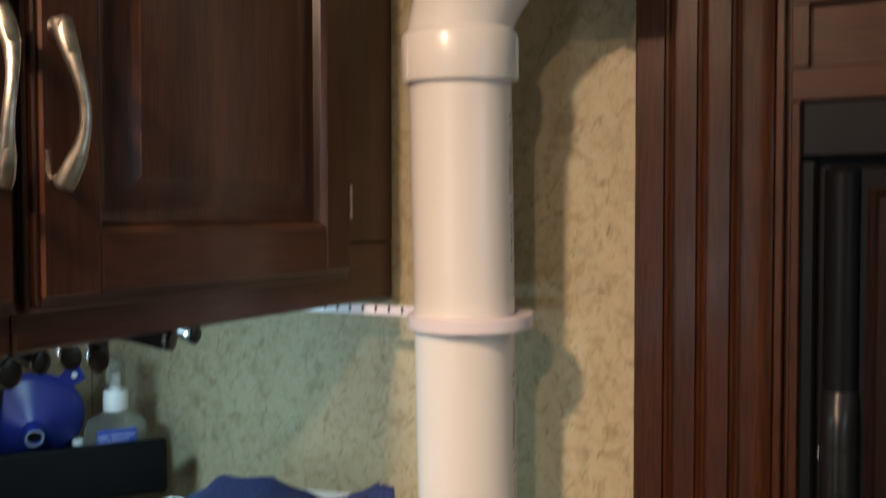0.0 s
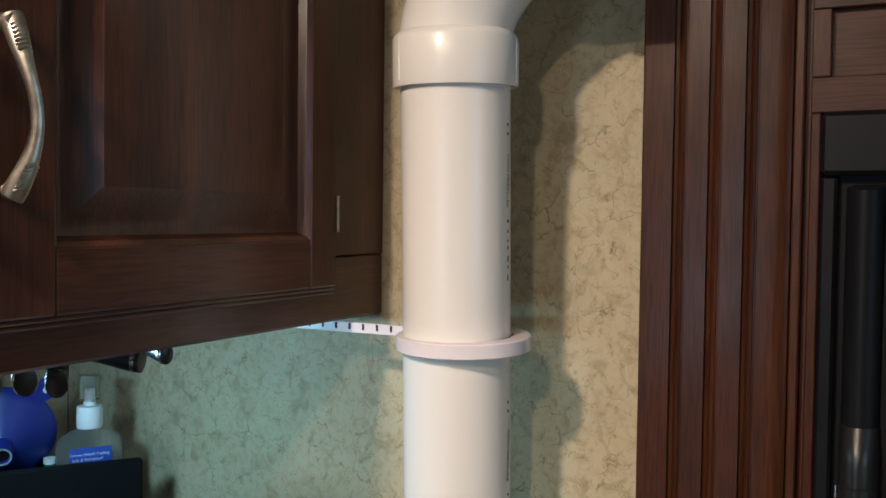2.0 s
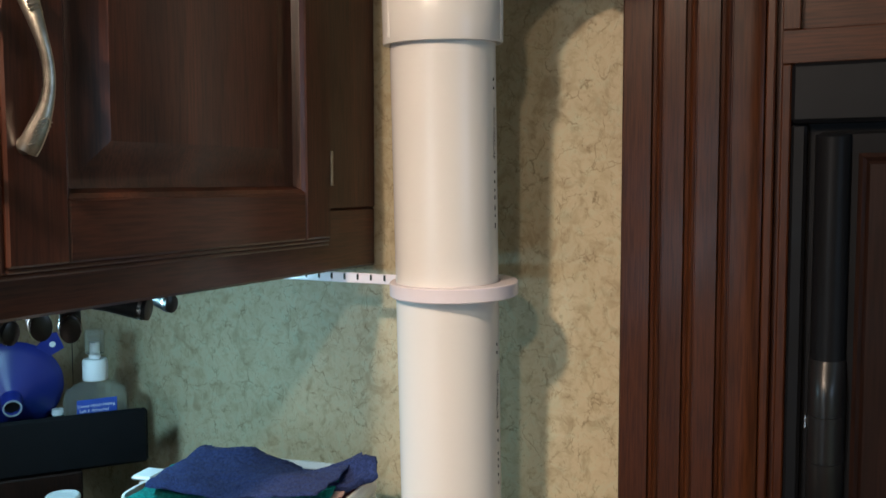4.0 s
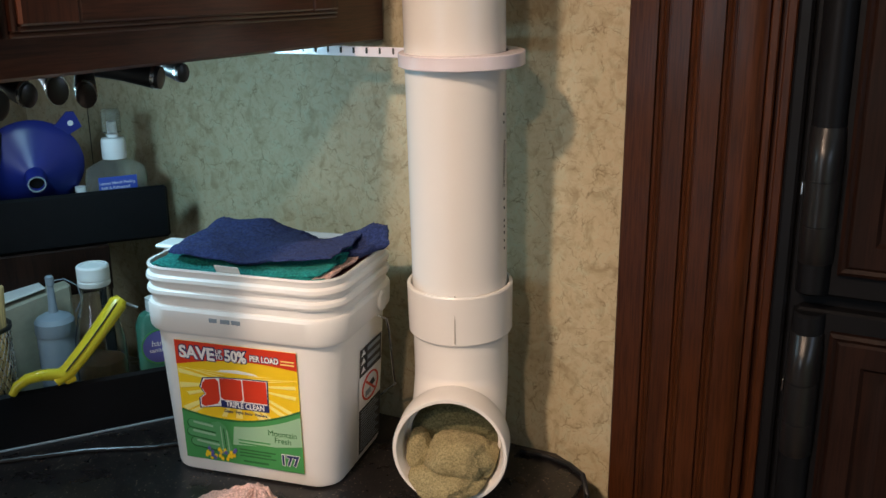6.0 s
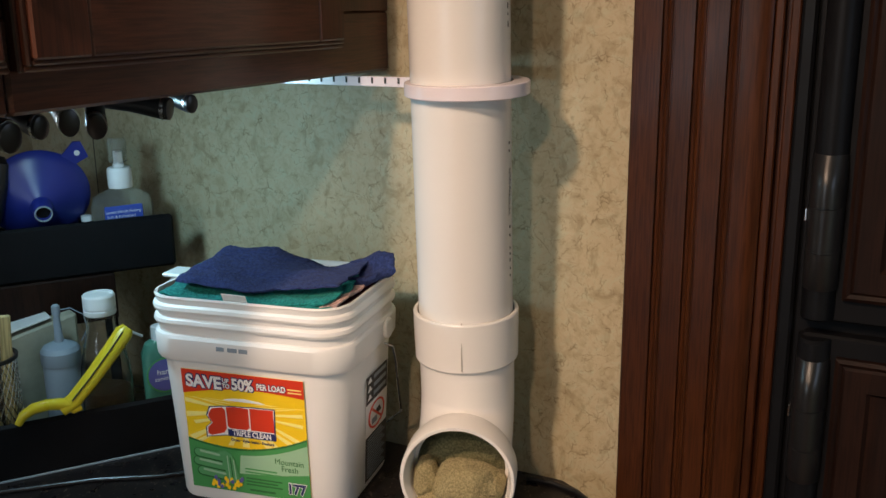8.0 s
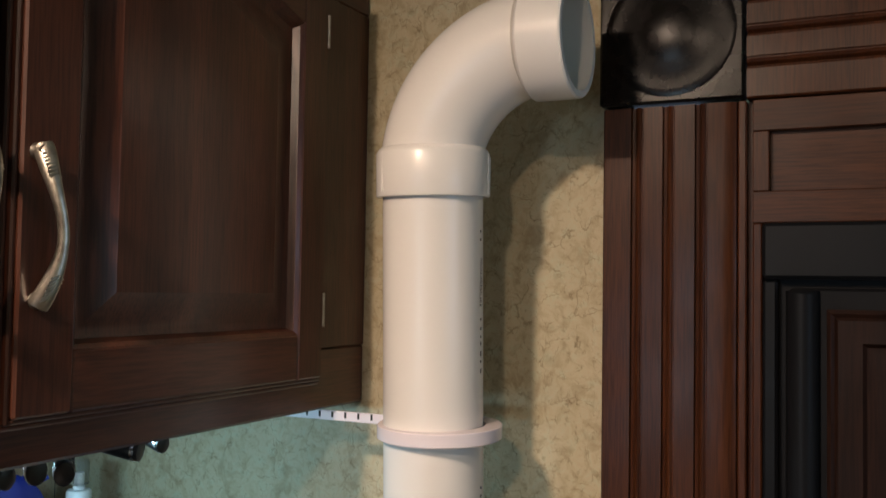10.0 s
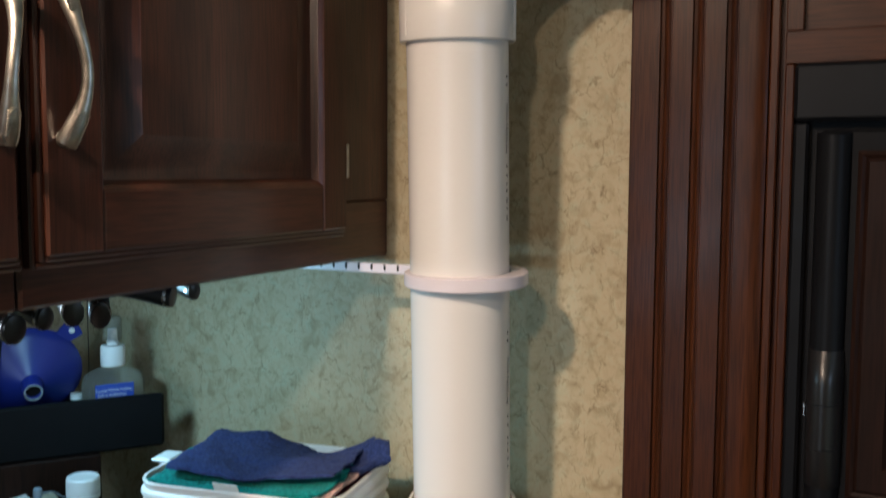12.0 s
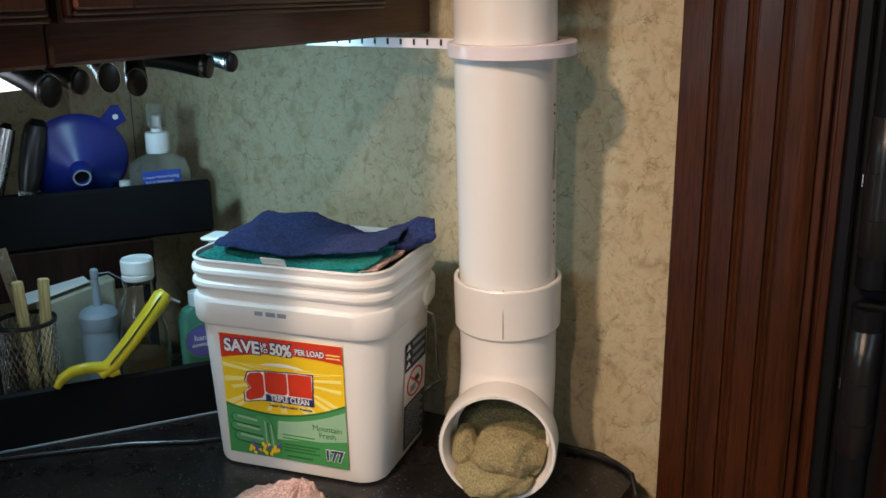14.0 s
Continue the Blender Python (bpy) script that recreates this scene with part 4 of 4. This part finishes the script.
# crumpled pink cloth in front of the bucket
bm = bmesh.new()
loops = []
for j in range(15):
    f = j / 14
    row = []
    for i in range(48):
        a = 2 * math.pi * i / 48
        r = (0.072 * (1 - f) ** 0.72 + 0.001) * (1 + 0.25 * noise.noise(Vector((2 * math.cos(a), 2 * math.sin(a), 3.0 + f))))
        fold = 0.010 * noise.noise(Vector((4 * math.cos(a), 4 * math.sin(a), 7 * f)))
        row.append(Vector((r * math.cos(a) * 1.15 + 0.02 * f, r * math.sin(a) + 0.035 * f, max(0.0, 0.050 * f + (fold if 0.05 < f < 0.99 else 0)))))
    loops.append(row)
thing("hand_towel", rings(loops), PINK, "crumpled pale pink terry cloth on the worktop", "cloth", pose(-0.002, -0.362, COUNTER_Z) @ Matrix.Diagonal((0.85, 0.85, 0.70, 1)), smooth=60)

# khaki cloth stuffed into the pipe's mouth
mc = O + end + fw * 0.012
mm = Matrix.Translation(mc) @ Matrix(((-fw.y, -fw.x, 0, 0), (fw.x, -fw.y, 0, 0), (0, 0, 1, 0), (0, 0, 0, 1)))
# local x: across the mouth, local y: into the pipe, z up


def wad(name, material, centre, size, seed, turn, words):
    bm = bmesh.new()
    bmesh.ops.create_icosphere(bm, subdivisions=6, radius=1)
    for v in bm.verts:
        p = v.co.copy()
        k = 1 + 0.16 * noise.noise(p * 1.7 + Vector((seed, 0, 0))) + 0.05 * noise.noise(p * 4 + Vector((0, seed, 0))) + 0.03 * noise.noise(p * 12) + 0.035 * noise.noise(p * 34)
        p = Vector((p.x * size[0], p.y * size[1], p.z * size[2])) * k + Vector(centre)
        q = math.hypot(p.x, p.z)
        lim = R - 0.0008
        if q > lim:
            p.x, p.z = p.x * lim / q, p.z * lim / q
        v.co = p
    return thing(name, bm, material, words, "cloth", mm, "khaki cloths in the pipe", smooth=80)


wad("stuffed_cloth", KHAKI, (0.008, -0.006, -0.014), (0.040, 0.034, 0.029), 2.0, 0, "khaki terry cloth bunched up inside the pipe mouth")
wad("stuffed_cloth", OLIVE, (-0.002, 0.036, 0.000), (0.064, 0.022, 0.042), 5.0, 0, "olive terry cloth pushed deep into the pipe mouth")
wad("stuffed_cloth", KHAKI, (-0.010, -0.016, -0.040), (0.050, 0.034, 0.019), 8.0, 0, "khaki terry cloth fold hanging over the pipe lip")
wad("stuffed_cloth", KHAKI, (0.040, 0.006, -0.022), (0.018, 0.026, 0.022), 9.5, 0, "khaki terry cloth edge tucked beside the bunch")
wad("stuffed_cloth", KHAKI, (-0.040, 0.006, -0.016), (0.016, 0.028, 0.026), 13.5, 0, "khaki terry cloth edge tucked inside the mouth")

# ---- corner rack: s runs along its front, d goes back from the upper shelf's front ----
RACK = pose(-0.326, -0.068, 0, 0, 0, 54)


def at_rack(s, d, z, turn=0):
    return RACK @ pose(-s, d, z, 0, 0, turn)


def shelf(lo, hi, bevel=0.0):
    """A board of the rack from s, d, z to s, d, z."""
    return box((-hi[0], lo[1], lo[2]), (-lo[0], hi[1], hi[2]), bevel)


rack = holder("corner_rack", RACK, "black two-tier rack standing across the corner", "rack")
part("upper_front", shelf((0.006, 0.0, 1.172), (0.40, 0.010, 1.249), 0.004), BLACK_MATT, rack)
part("upper_floor", shelf((0.008, 0.0105, 1.180), (0.40, 0.085, 1.190), 0.001), BLACK_MATT, rack)
part("upper_back", shelf((0.10, 0.086, 1.180), (0.40, 0.094, 1.235), 0.002), BLACK_MATT, rack)
# dark band: cross board and underside shade of the shelf in one
part("board_and_shade", shelf((0.094, -0.002, 1.104), (0.40, 0.012, 1.1715), 0.002), SHADED_WOOD, rack, "dark cross board, also standing for the shade under the shelf")
part("post", shelf((0.094, 0.013, COUNTER_Z + 0.001), (0.110, 0.030, 1.1795), 0.002), BLACK_MATT, rack)
part("post", shelf((0.380, 0.013, COUNTER_Z + 0.001), (0.396, 0.030, 1.1795), 0.002), BLACK_MATT, rack)
part("lower_front", shelf((0.030, -0.138, COUNTER_Z + 0.0005), (0.40, -0.129, 1.026), 0.004), BLACK_MATT, rack)
part("lower_end", shelf((0.030, -0.1285, COUNTER_Z + 0.0005), (0.038, 0.010, 1.020), 0.003), BLACK_MATT, rack)
part("lower_floor", shelf((0.0385, -0.1285, COUNTER_Z + 0.004), (0.40, 0.010, COUNTER_Z + 0.010)), BLACK_MATT, rack)
part("foot_strip", shelf((0.034, -0.1415, COUNTER_Z + 0.0003), (0.40, -0.1385, COUNTER_Z + 0.003), 0.0006), FROST, rack, "pale edge strip")
LF = COUNTER_Z + 0.0102
UF = 1.1902

# upper shelf: pump bottle
btl = holder("pump_bottle", at_rack(0.068, 0.050, UF, 4), "clear hand sanitizer pump bottle with blue label", "bottle", "bottles")
prof = [rounded_rect(w, d, r, z, 5) for z, w, d, r in ((0, 0.080, 0.036, 0.014), (0.003, 0.086, 0.040, 0.016), (0.070, 0.087, 0.041, 0.017), (0.083, 0.080, 0.036, 0.016), (0.091, 0.050, 0.028, 0.013), (0.095, 0.028, 0.026, 0.0125), (0.101, 0.026, 0.026, 0.0125))]
part("bottle_body", rings(prof), CLEAR, btl, "clear plastic body")
part("collar", lathe([(0.0165, 0.096), (0.0172, 0.098), (0.0172, 0.122), (0.0155, 0.1255), (0.0, 0.126)], 28), WHITE, btl, "white screw collar")
pump = part("pump_stem", lathe([(0.0075, 0.126), (0.0085, 0.130), (0.0060, 0.134), (0.0060, 0.149), (0.0, 0.1495)], 20), WHITE, btl)
part("overcap", lathe([(0.0120, 0.133), (0.0130, 0.134), (0.0130, 0.163), (0.0115, 0.167), (0.0, 0.168)], 24), CLEAR, btl, "clear overcap")
lab = part("label", box((-0.030, -0.0222, 0.030), (0.024, -0.0212, 0.073), 0.0004), BLUE_INK, btl, "bright blue label")
FACE = pose(0, -0.0223, 0, 90, 0, 0)
writing("lettering", "Leaves Hands Feeling", 0.0058, FACE @ pose(-0.004, 0.064, 0), WHITE_INK, lab)
writing("lettering", "Soft & Refreshed", 0.0058, FACE @ pose(-0.007, 0.057, 0), WHITE_INK, lab)
for k in range(2):
    part("print_bar", box((-0.026, -0.0226, 0.046 - 0.006 * k), (-0.004, -0.0223, 0.0495 - 0.006 * k)), PALE_INK, lab)
part("drop_print", merge(bmesh.new(), lathe([(0.0055, 0), (0.0055, 0.0003), (0, 0.0004)], 20), pose(0.013, -0.0223, 0.047, 90, 0, 0)), WHITE_INK, lab)
small = holder("small_bottle", at_rack(0.118, 0.060, UF) @ Matrix.Diagonal((1, 1, 0.66, 1)), "small clear green bottle behind the pump bottle", "bottle", "bottles")
part("bottle_body", rings([rounded_rect(w, d, 0.008, z, 4) for z, w, d in ((0, 0.024, 0.022), (0.060, 0.024, 0.022), (0.068, 0.014, 0.014), (0.074, 0.012, 0.012))]), TEAL_GEL, small)
part("cap", lathe([(0.008, 0.0742), (0.008, 0.086), (0, 0.087)], 16), WHITE, small)

# upper shelf: funnel
fun = holder("funnel", at_rack(0.176, 0.022, 1.262) @ pose(0, 0, 0, 78, 0, 0), "blue plastic funnel leaning with its spout outward", "funnel")
part("cone", lathe([(0.0085, 0.030), (0.0105, 0.030), (0.0125, 0.010), (0.030, -0.002), (0.050, -0.012), (0.0585, -0.018), (0.0600, -0.0205), (0.0575, -0.0205), (0.048, -0.0145), (0.028, -0.0045), (0.0105, 0.006), (0.0085, 0.012)], 56, closed=True), BLUE, fun)
fun.matrix_world = at_rack(0.178, 0.040, 1.276) @ pose(0, 0, 0, 106, 0, 0) @ Matrix.Scale(1.16, 4)
part("spout_rim", lathe([(0.0086, 0.0300), (0.0104, 0.0300), (0.0104, 0.0312), (0.0086, 0.0312)], 28, closed=True), FROST, fun, "pale spout rim")
bm = outline([(0.040, 0.036), (0.060, 0.048), (0.052, 0.068), (0.043, 0.068), (0.028, 0.050)], 0.003, pose(0, 0, -0.021))
# black disc added in the spout to give its inner shade
part("bore_shade", lathe([(0.0083, 0.0240), (0.0083, 0.0250), (0.0, 0.0251)], 20), BLACK_MATT, fun, "black disc standing for the shade inside the spout")
tab = part("hang_tab", bm, BLUE, fun, "hanging tab with a hole")
part("hole", merge(bmesh.new(), lathe([(0.0035, 0), (0.0035, 0.0006), (0, 0.0007)], 18), pose(0.047, 0.054, -0.0178)), TAG, tab)

# upper shelf: peeler with a black grip
ut = holder("kitchen_tool", at_rack(0.262, 0.030, UF) @ pose(0, 0, 0, -8, 14, 0), "metal kitchen tool with a thick black handle", "utensil")
part("grip", tube([(0, 0, 0.060), (0, 0, 0.080), (0, 0, 0.125), (0, 0, 0.150), (0, 0, 0.160)], [0.012, 0.016, 0.018, 0.016, 0.008], 18), BLACK, ut, "black rubbery grip")
part("shaft", box((-0.012, -0.004, 0.0), (0.012, 0.004, 0.062), 0.003), STEEL, ut)
ut2 = holder("kitchen_tool", at_rack(0.305, 0.034, UF) @ pose(0, 0, 0, -8, 16, 0), "steel kitchen tool with a smooth metal handle", "utensil")
part("grip", tube([(0, 0, 0.02), (0, 0, 0.10), (0, 0, 0.150), (0, 0, 0.158)], [0.009, 0.012, 0.013, 0.006], 16), STEEL, ut2)
part("head", box((-0.012, -0.004, 0.0), (0.012, 0.004, 0.022), 0.003), STEEL, ut2)

# lower tier: jar with white cap
jar = holder("glass_bottle", at_rack(0.126, -0.070, LF), "clear glass bottle with white cap and brown spice", "bottle", "bottles")
part("bottle_body", lathe([(0.030, 0), (0.034, 0.004), (0.0345, 0.075), (0.033, 0.100), (0.027, 0.130), (0.0195, 0.158), (0.0185, 0.178), (0.0170, 0.178), (0.0180, 0.156), (0.0255, 0.129), (0.0315, 0.099), (0.033, 0.075), (0.0325, 0.006), (0.0, 0.006)], 36), SMOKED, jar)
part("contents", lathe([(0.0, 0.0065), (0.0318, 0.0068), (0.0322, 0.060), (0.030, 0.068), (0.0, 0.070)], 30), BROWN_FILL, jar, "brown ground spice")
part("cap", lathe([(0.0205, 0.176), (0.0215, 0.178), (0.0215, 0.183), (0.0200, 0.1835), (0.0200, 0.186), (0.0215, 0.1865), (0.0215, 0.202), (0.020, 0.2045), (0.017, 0.2045), (0.0165, 0.203), (0.0, 0.203)], 36), WHITE, jar, "ribbed white cap")

sq = holder("squeeze_bottle", at_rack(0.181, -0.060, LF), "frosted squeeze bottle with a pointed nozzle", "bottle", "bottles")
part("bottle_body", lathe([(0.022, 0), (0.0245, 0.003), (0.0245, 0.108), (0.0235, 0.114), (0, 0.115)], 30), FROST, sq)
part("lid", lathe([(0.0255, 0.112), (0.026, 0.114), (0.026, 0.130), (0.022, 0.136), (0.010, 0.142), (0.0, 0.1425)], 30), FROST, sq)
part("nozzle", lathe([(0.0065, 0.140), (0.0055, 0.150), (0.0042, 0.180), (0.0055, 0.181), (0.0055, 0.192), (0.0035, 0.194), (0.0, 0.194)], 18), FROST, sq)
part("tether", tube([(0.004, 0, 0.186), (0.018, -0.004, 0.188), (0.034, -0.004, 0.176), (0.037, -0.002, 0.155), (0.028, 0, 0.138)], 0.0008, 6), FROST, sq, "thin cap tether")

teal_b = holder("sanitizer_bottle", at_rack(0.050, -0.070, LF), "green gel bottle with round violet label", "bottle", "bottles")
part("bottle_body", rings([rounded_rect(w, d, r, z, 5) for z, w, d, r in ((0, 0.052, 0.030, 0.012), (0.003, 0.056, 0.034, 0.013), (0.108, 0.056, 0.034, 0.013), (0.122, 0.044, 0.028, 0.012), (0.128, 0.024, 0.022, 0.010))]), TEAL_GEL, teal_b)
part("cap", lathe([(0.0125, 0.1275), (0.0125, 0.146), (0, 0.147)], 22), WHITE, teal_b)
lb = part("label", merge(bmesh.new(), lathe([(0.0235, 0), (0.0235, 0.0006), (0, 0.0007)], 32), pose(0, -0.0172, 0.078, 90, 0, 0)), VIOLET_INK, teal_b, "round violet label")
part("label_ring", merge(bmesh.new(), lathe([(0.0236, 0), (0.0258, 0), (0.0258, 0.0005), (0.0236, 0.0005)], 32, closed=True), pose(0, -0.0172, 0.078, 90, 0, 0)), GREEN_INK, teal_b)
writing("lettering", "hand", 0.012, pose(0, -0.0181, 0.083, 90, 0, 0), WHITE_INK, lb)
writing("lettering", "sanitizer", 0.009, pose(0, -0.0181, 0.073, 90, 0, 0), WHITE_INK, lb)

# lower tier: citrus squeezer leaning over the front
squ = holder("citrus_squeezer", RACK, "yellow enamelled citrus squeezer lying over the rack's edge", "squeezer")
hand = [(-0.193, -0.1400, 1.0365), (-0.176, -0.1395, 1.0455), (-0.150, -0.1360, 1.072), (-0.122, -0.1310, 1.103), (-0.104, -0.1270, 1.124), (-0.099, -0.1260, 1.129)]
part("handle", tube(hand, [0.0100, 0.0108, 0.0112, 0.0120, 0.0125, 0.0080], 18, flat=0.75), YELLOW, squ)
slot = [Vector(p) + Vector((-0.003, -0.0088, 0.003)) for p in hand[1:5]]
part("slot", tube(slot, 0.0010, 6), INK, squ, "dark slot between the handles")
bowl = [(-0.245, -0.139, 1.026), (-0.238, -0.140, 1.037), (-0.225, -0.141, 1.0445), (-0.208, -0.141, 1.0465), (-0.192, -0.140, 1.044), (-0.180, -0.139, 1.040)]
part("bowl", tube(bowl, [0.0050, 0.0068, 0.0078, 0.0082, 0.0085, 0.0100], 16, flat=0.9), YELLOW, squ, "curved bowl arm")
part("bowl", tube([(-0.185, -0.139, 1.036), (-0.178, -0.1395, 1.0335), (-0.168, -0.139, 1.036)], [0.004, 0.0060, 0.0060], 14), YELLOW, squ)

# lower tier: wire mesh holder with wooden utensils
mesh = holder("utensil_holder", at_rack(0.272, -0.078, LF), "dark wire mesh utensil holder", "utensil holder")
part("floor", lathe([(0.036, 0), (0.036, 0.003), (0, 0.0031)], 30), BLACK, mesh)
for zz in (0.004, 0.140):
    part("hoop", lathe([(0.0350, zz - 0.002), (0.0385, zz - 0.002), (0.0385, zz + 0.003), (0.0350, zz + 0.003)], 36, closed=True), BLACK, mesh)
bm = bmesh.new()
for k in range(30):
    a = 2 * math.pi * k / 30
    for turn in (1, -1):
        pts = [(0.0365 * math.cos(a + turn * 1.6 * f), 0.0365 * math.sin(a + turn * 1.6 * f), 0.006 + 0.134 * f) for f in (0, 0.2, 0.4, 0.6, 0.8, 1)]
        tube(pts, 0.0007, 4, bm=bm)
tagged(part("wire_mesh", bm, STEEL, mesh, "crossing thin steel wires"), kind="stuff")
for k, (dx, lean) in enumerate(((-0.004, 3), (0.010, -2))):
    tg = holder("wooden_tongs", at_rack(0.258 + dx, -0.080, LF + 0.004) @ pose(0, 0, 0, 4, lean, 0), "pale wooden tongs standing in the mesh holder", "tongs")
    part("arm", box((-0.0075, -0.003, 0), (0.0065, 0.003, 0.196), 0.002), PALE_WOOD, tg)
    part("arm", box((-0.0075, 0.0045, 0), (0.0065, 0.0105, 0.188), 0.002), PALE_WOOD, tg)
kn = holder("table_knife", at_rack(0.250, -0.060, LF + 0.004) @ pose(0, 0, 0, 0, -10, 0), "steel table knife standing in the mesh holder", "knife")
part("blade", box((-0.008, -0.0008, 0.10), (0.008, 0.0008, 0.235), 0.0006), STEEL, kn)
part("grip", box((-0.006, -0.002, 0), (0.006, 0.002, 0.0995), 0.001), STEEL, kn)
# white carton behind the bottles
ct = holder("carton", at_rack(0.205, -0.008, LF, 12), "pale creased paper carton behind the bottles", "carton")
bm = box((-0.048, -0.026, 0.0), (0.048, 0.026, 0.158), 0.003)
for v in bm.verts:
    v.co.x += 0.003 * noise.noise(v.co * 40)
    v.co.z += 0.010 * v.co.x / 0.05 if v.co.z > 0.1 else 0
part("body", bm, plastic("cream_carton", (0.36, 0.34, 0.26), 0.8, 0.15, 0.2, 60), ct)
part("flap", box((-0.046, -0.024, 0.1605), (0.046, 0.020, 0.1635), 0.001), TAG, ct).rotation_euler = (0, -0.19, 0)
thing("cable", tube([at_rack(s, d, z).translation for s, d, z in ((0.06, 0.032, 1.06), (0.10, 0.030, 1.085), (0.14, 0.028, 1.118), (0.20, 0.024, 1.124), (0.28, 0.020, 1.118), (0.36, 0.022, 1.112), (0.39, 0.03, 1.118))], 0.0022, 8), WHITE, "thin white cable strung behind the bottles", "cable")
thing("power_cord", tube([(0.226, -0.066, COUNTER_Z + 0.0033), (0.262, -0.064, COUNTER_Z + 0.0033), (0.296, -0.072, COUNTER_Z + 0.0033), (0.318, -0.088, COUNTER_Z + 0.0034), (0.3285, -0.102, COUNTER_Z - 0.012), (0.331, -0.108, COUNTER_Z - 0.06), (0.332, -0.10, COUNTER_Z - 0.2), (0.328, -0.08, COUNTER_Z - 0.4)], 0.0032, 10), BLACK, "black power cord running over the worktop edge", "cord")
thing("counter_cable", tube([(-0.46, -0.50, COUNTER_Z + 0.0032), (-0.36, -0.40, COUNTER_Z + 0.0034), (-0.27, -0.315, COUNTER_Z + 0.0032), (-0.20, -0.27, COUNTER_Z + 0.0032), (-0.17, -0.24, COUNTER_Z + 0.0030)], 0.0028, 8), BLACK, "black cable lying on the worktop beside the rack", "cord")


# ---- knives hanging under the wall cabinet ----
def knife(x, y, z, turn, dip, words, lean=0.0, big=1.0):
    k = holder("knife", pose(x, y, z, 0, dip, turn), words, "knife", "knives under the cabinet")
    loops = []
    for u, w, h in ((0, 0.008, 0.012), (-0.001, 0.011, 0.0155), (-0.010, 0.0122, 0.0165), (-0.045, 0.0112, 0.0135), (-0.085, 0.0120, 0.0150), (-0.105, 0.011, 0.014)):
        loops.append(circle((u, 0, 0), (0, 1, 0), (0, 0, 1), w * big, h * big, 20))
    g = part("grip", rings(loops), BLACK, k, "black moulded handle")
    part("band", rings([circle((u, 0, 0), (0, 1, 0), (0, 0, 1), w * big, h * big, 20) for u, w, h in ((-0.0050, 0.0124, 0.0168), (-0.0090, 0.0126, 0.0170))]), STEEL, g, "bright steel band")
    part("blade", outline([(-0.104, -0.010), (-0.104, 0.012), (-0.24, 0.010), (-0.27, -0.008)], 0.0018, pose(0, 0.0009, 0, 90, 0, 0)), STEEL, k)


for x, y, z, turn, dip, words, big in (
    (-0.055, -0.540, 1.432, -14, 12, "large knife with black handle and steel band", 0.88),
    (-0.056, -0.507, 1.437, -10, 10, "knife with black handle hanging under the cabinet", 0.70),
    (-0.056, -0.477, 1.438, -34, 8, "broad black knife handle under the cabinet", 0.84),
    (-0.056, -0.446, 1.430, -42, 20, "black knife handle tipped downward under the cabinet", 0.82),
    (-0.056, -0.347, 1.438, 14, 8, "black knife handle pointing sideways under the cabinet", 0.74),
    (-0.056, -0.315, 1.440, -20, 6, "short black knife handle under the cabinet", 0.64),
):
    knife(x, y, z, turn, dip, words, big=big)
rail = holder("knife_rail", pose(-0.20, -0.43, CAB_Z), "black magnetic knife rail screwed under the cabinet", "rail")
part("bar", box((-0.03, -0.16, -0.004), (0.03, 0.16, 0.0215), 0.002), BLACK, rail)
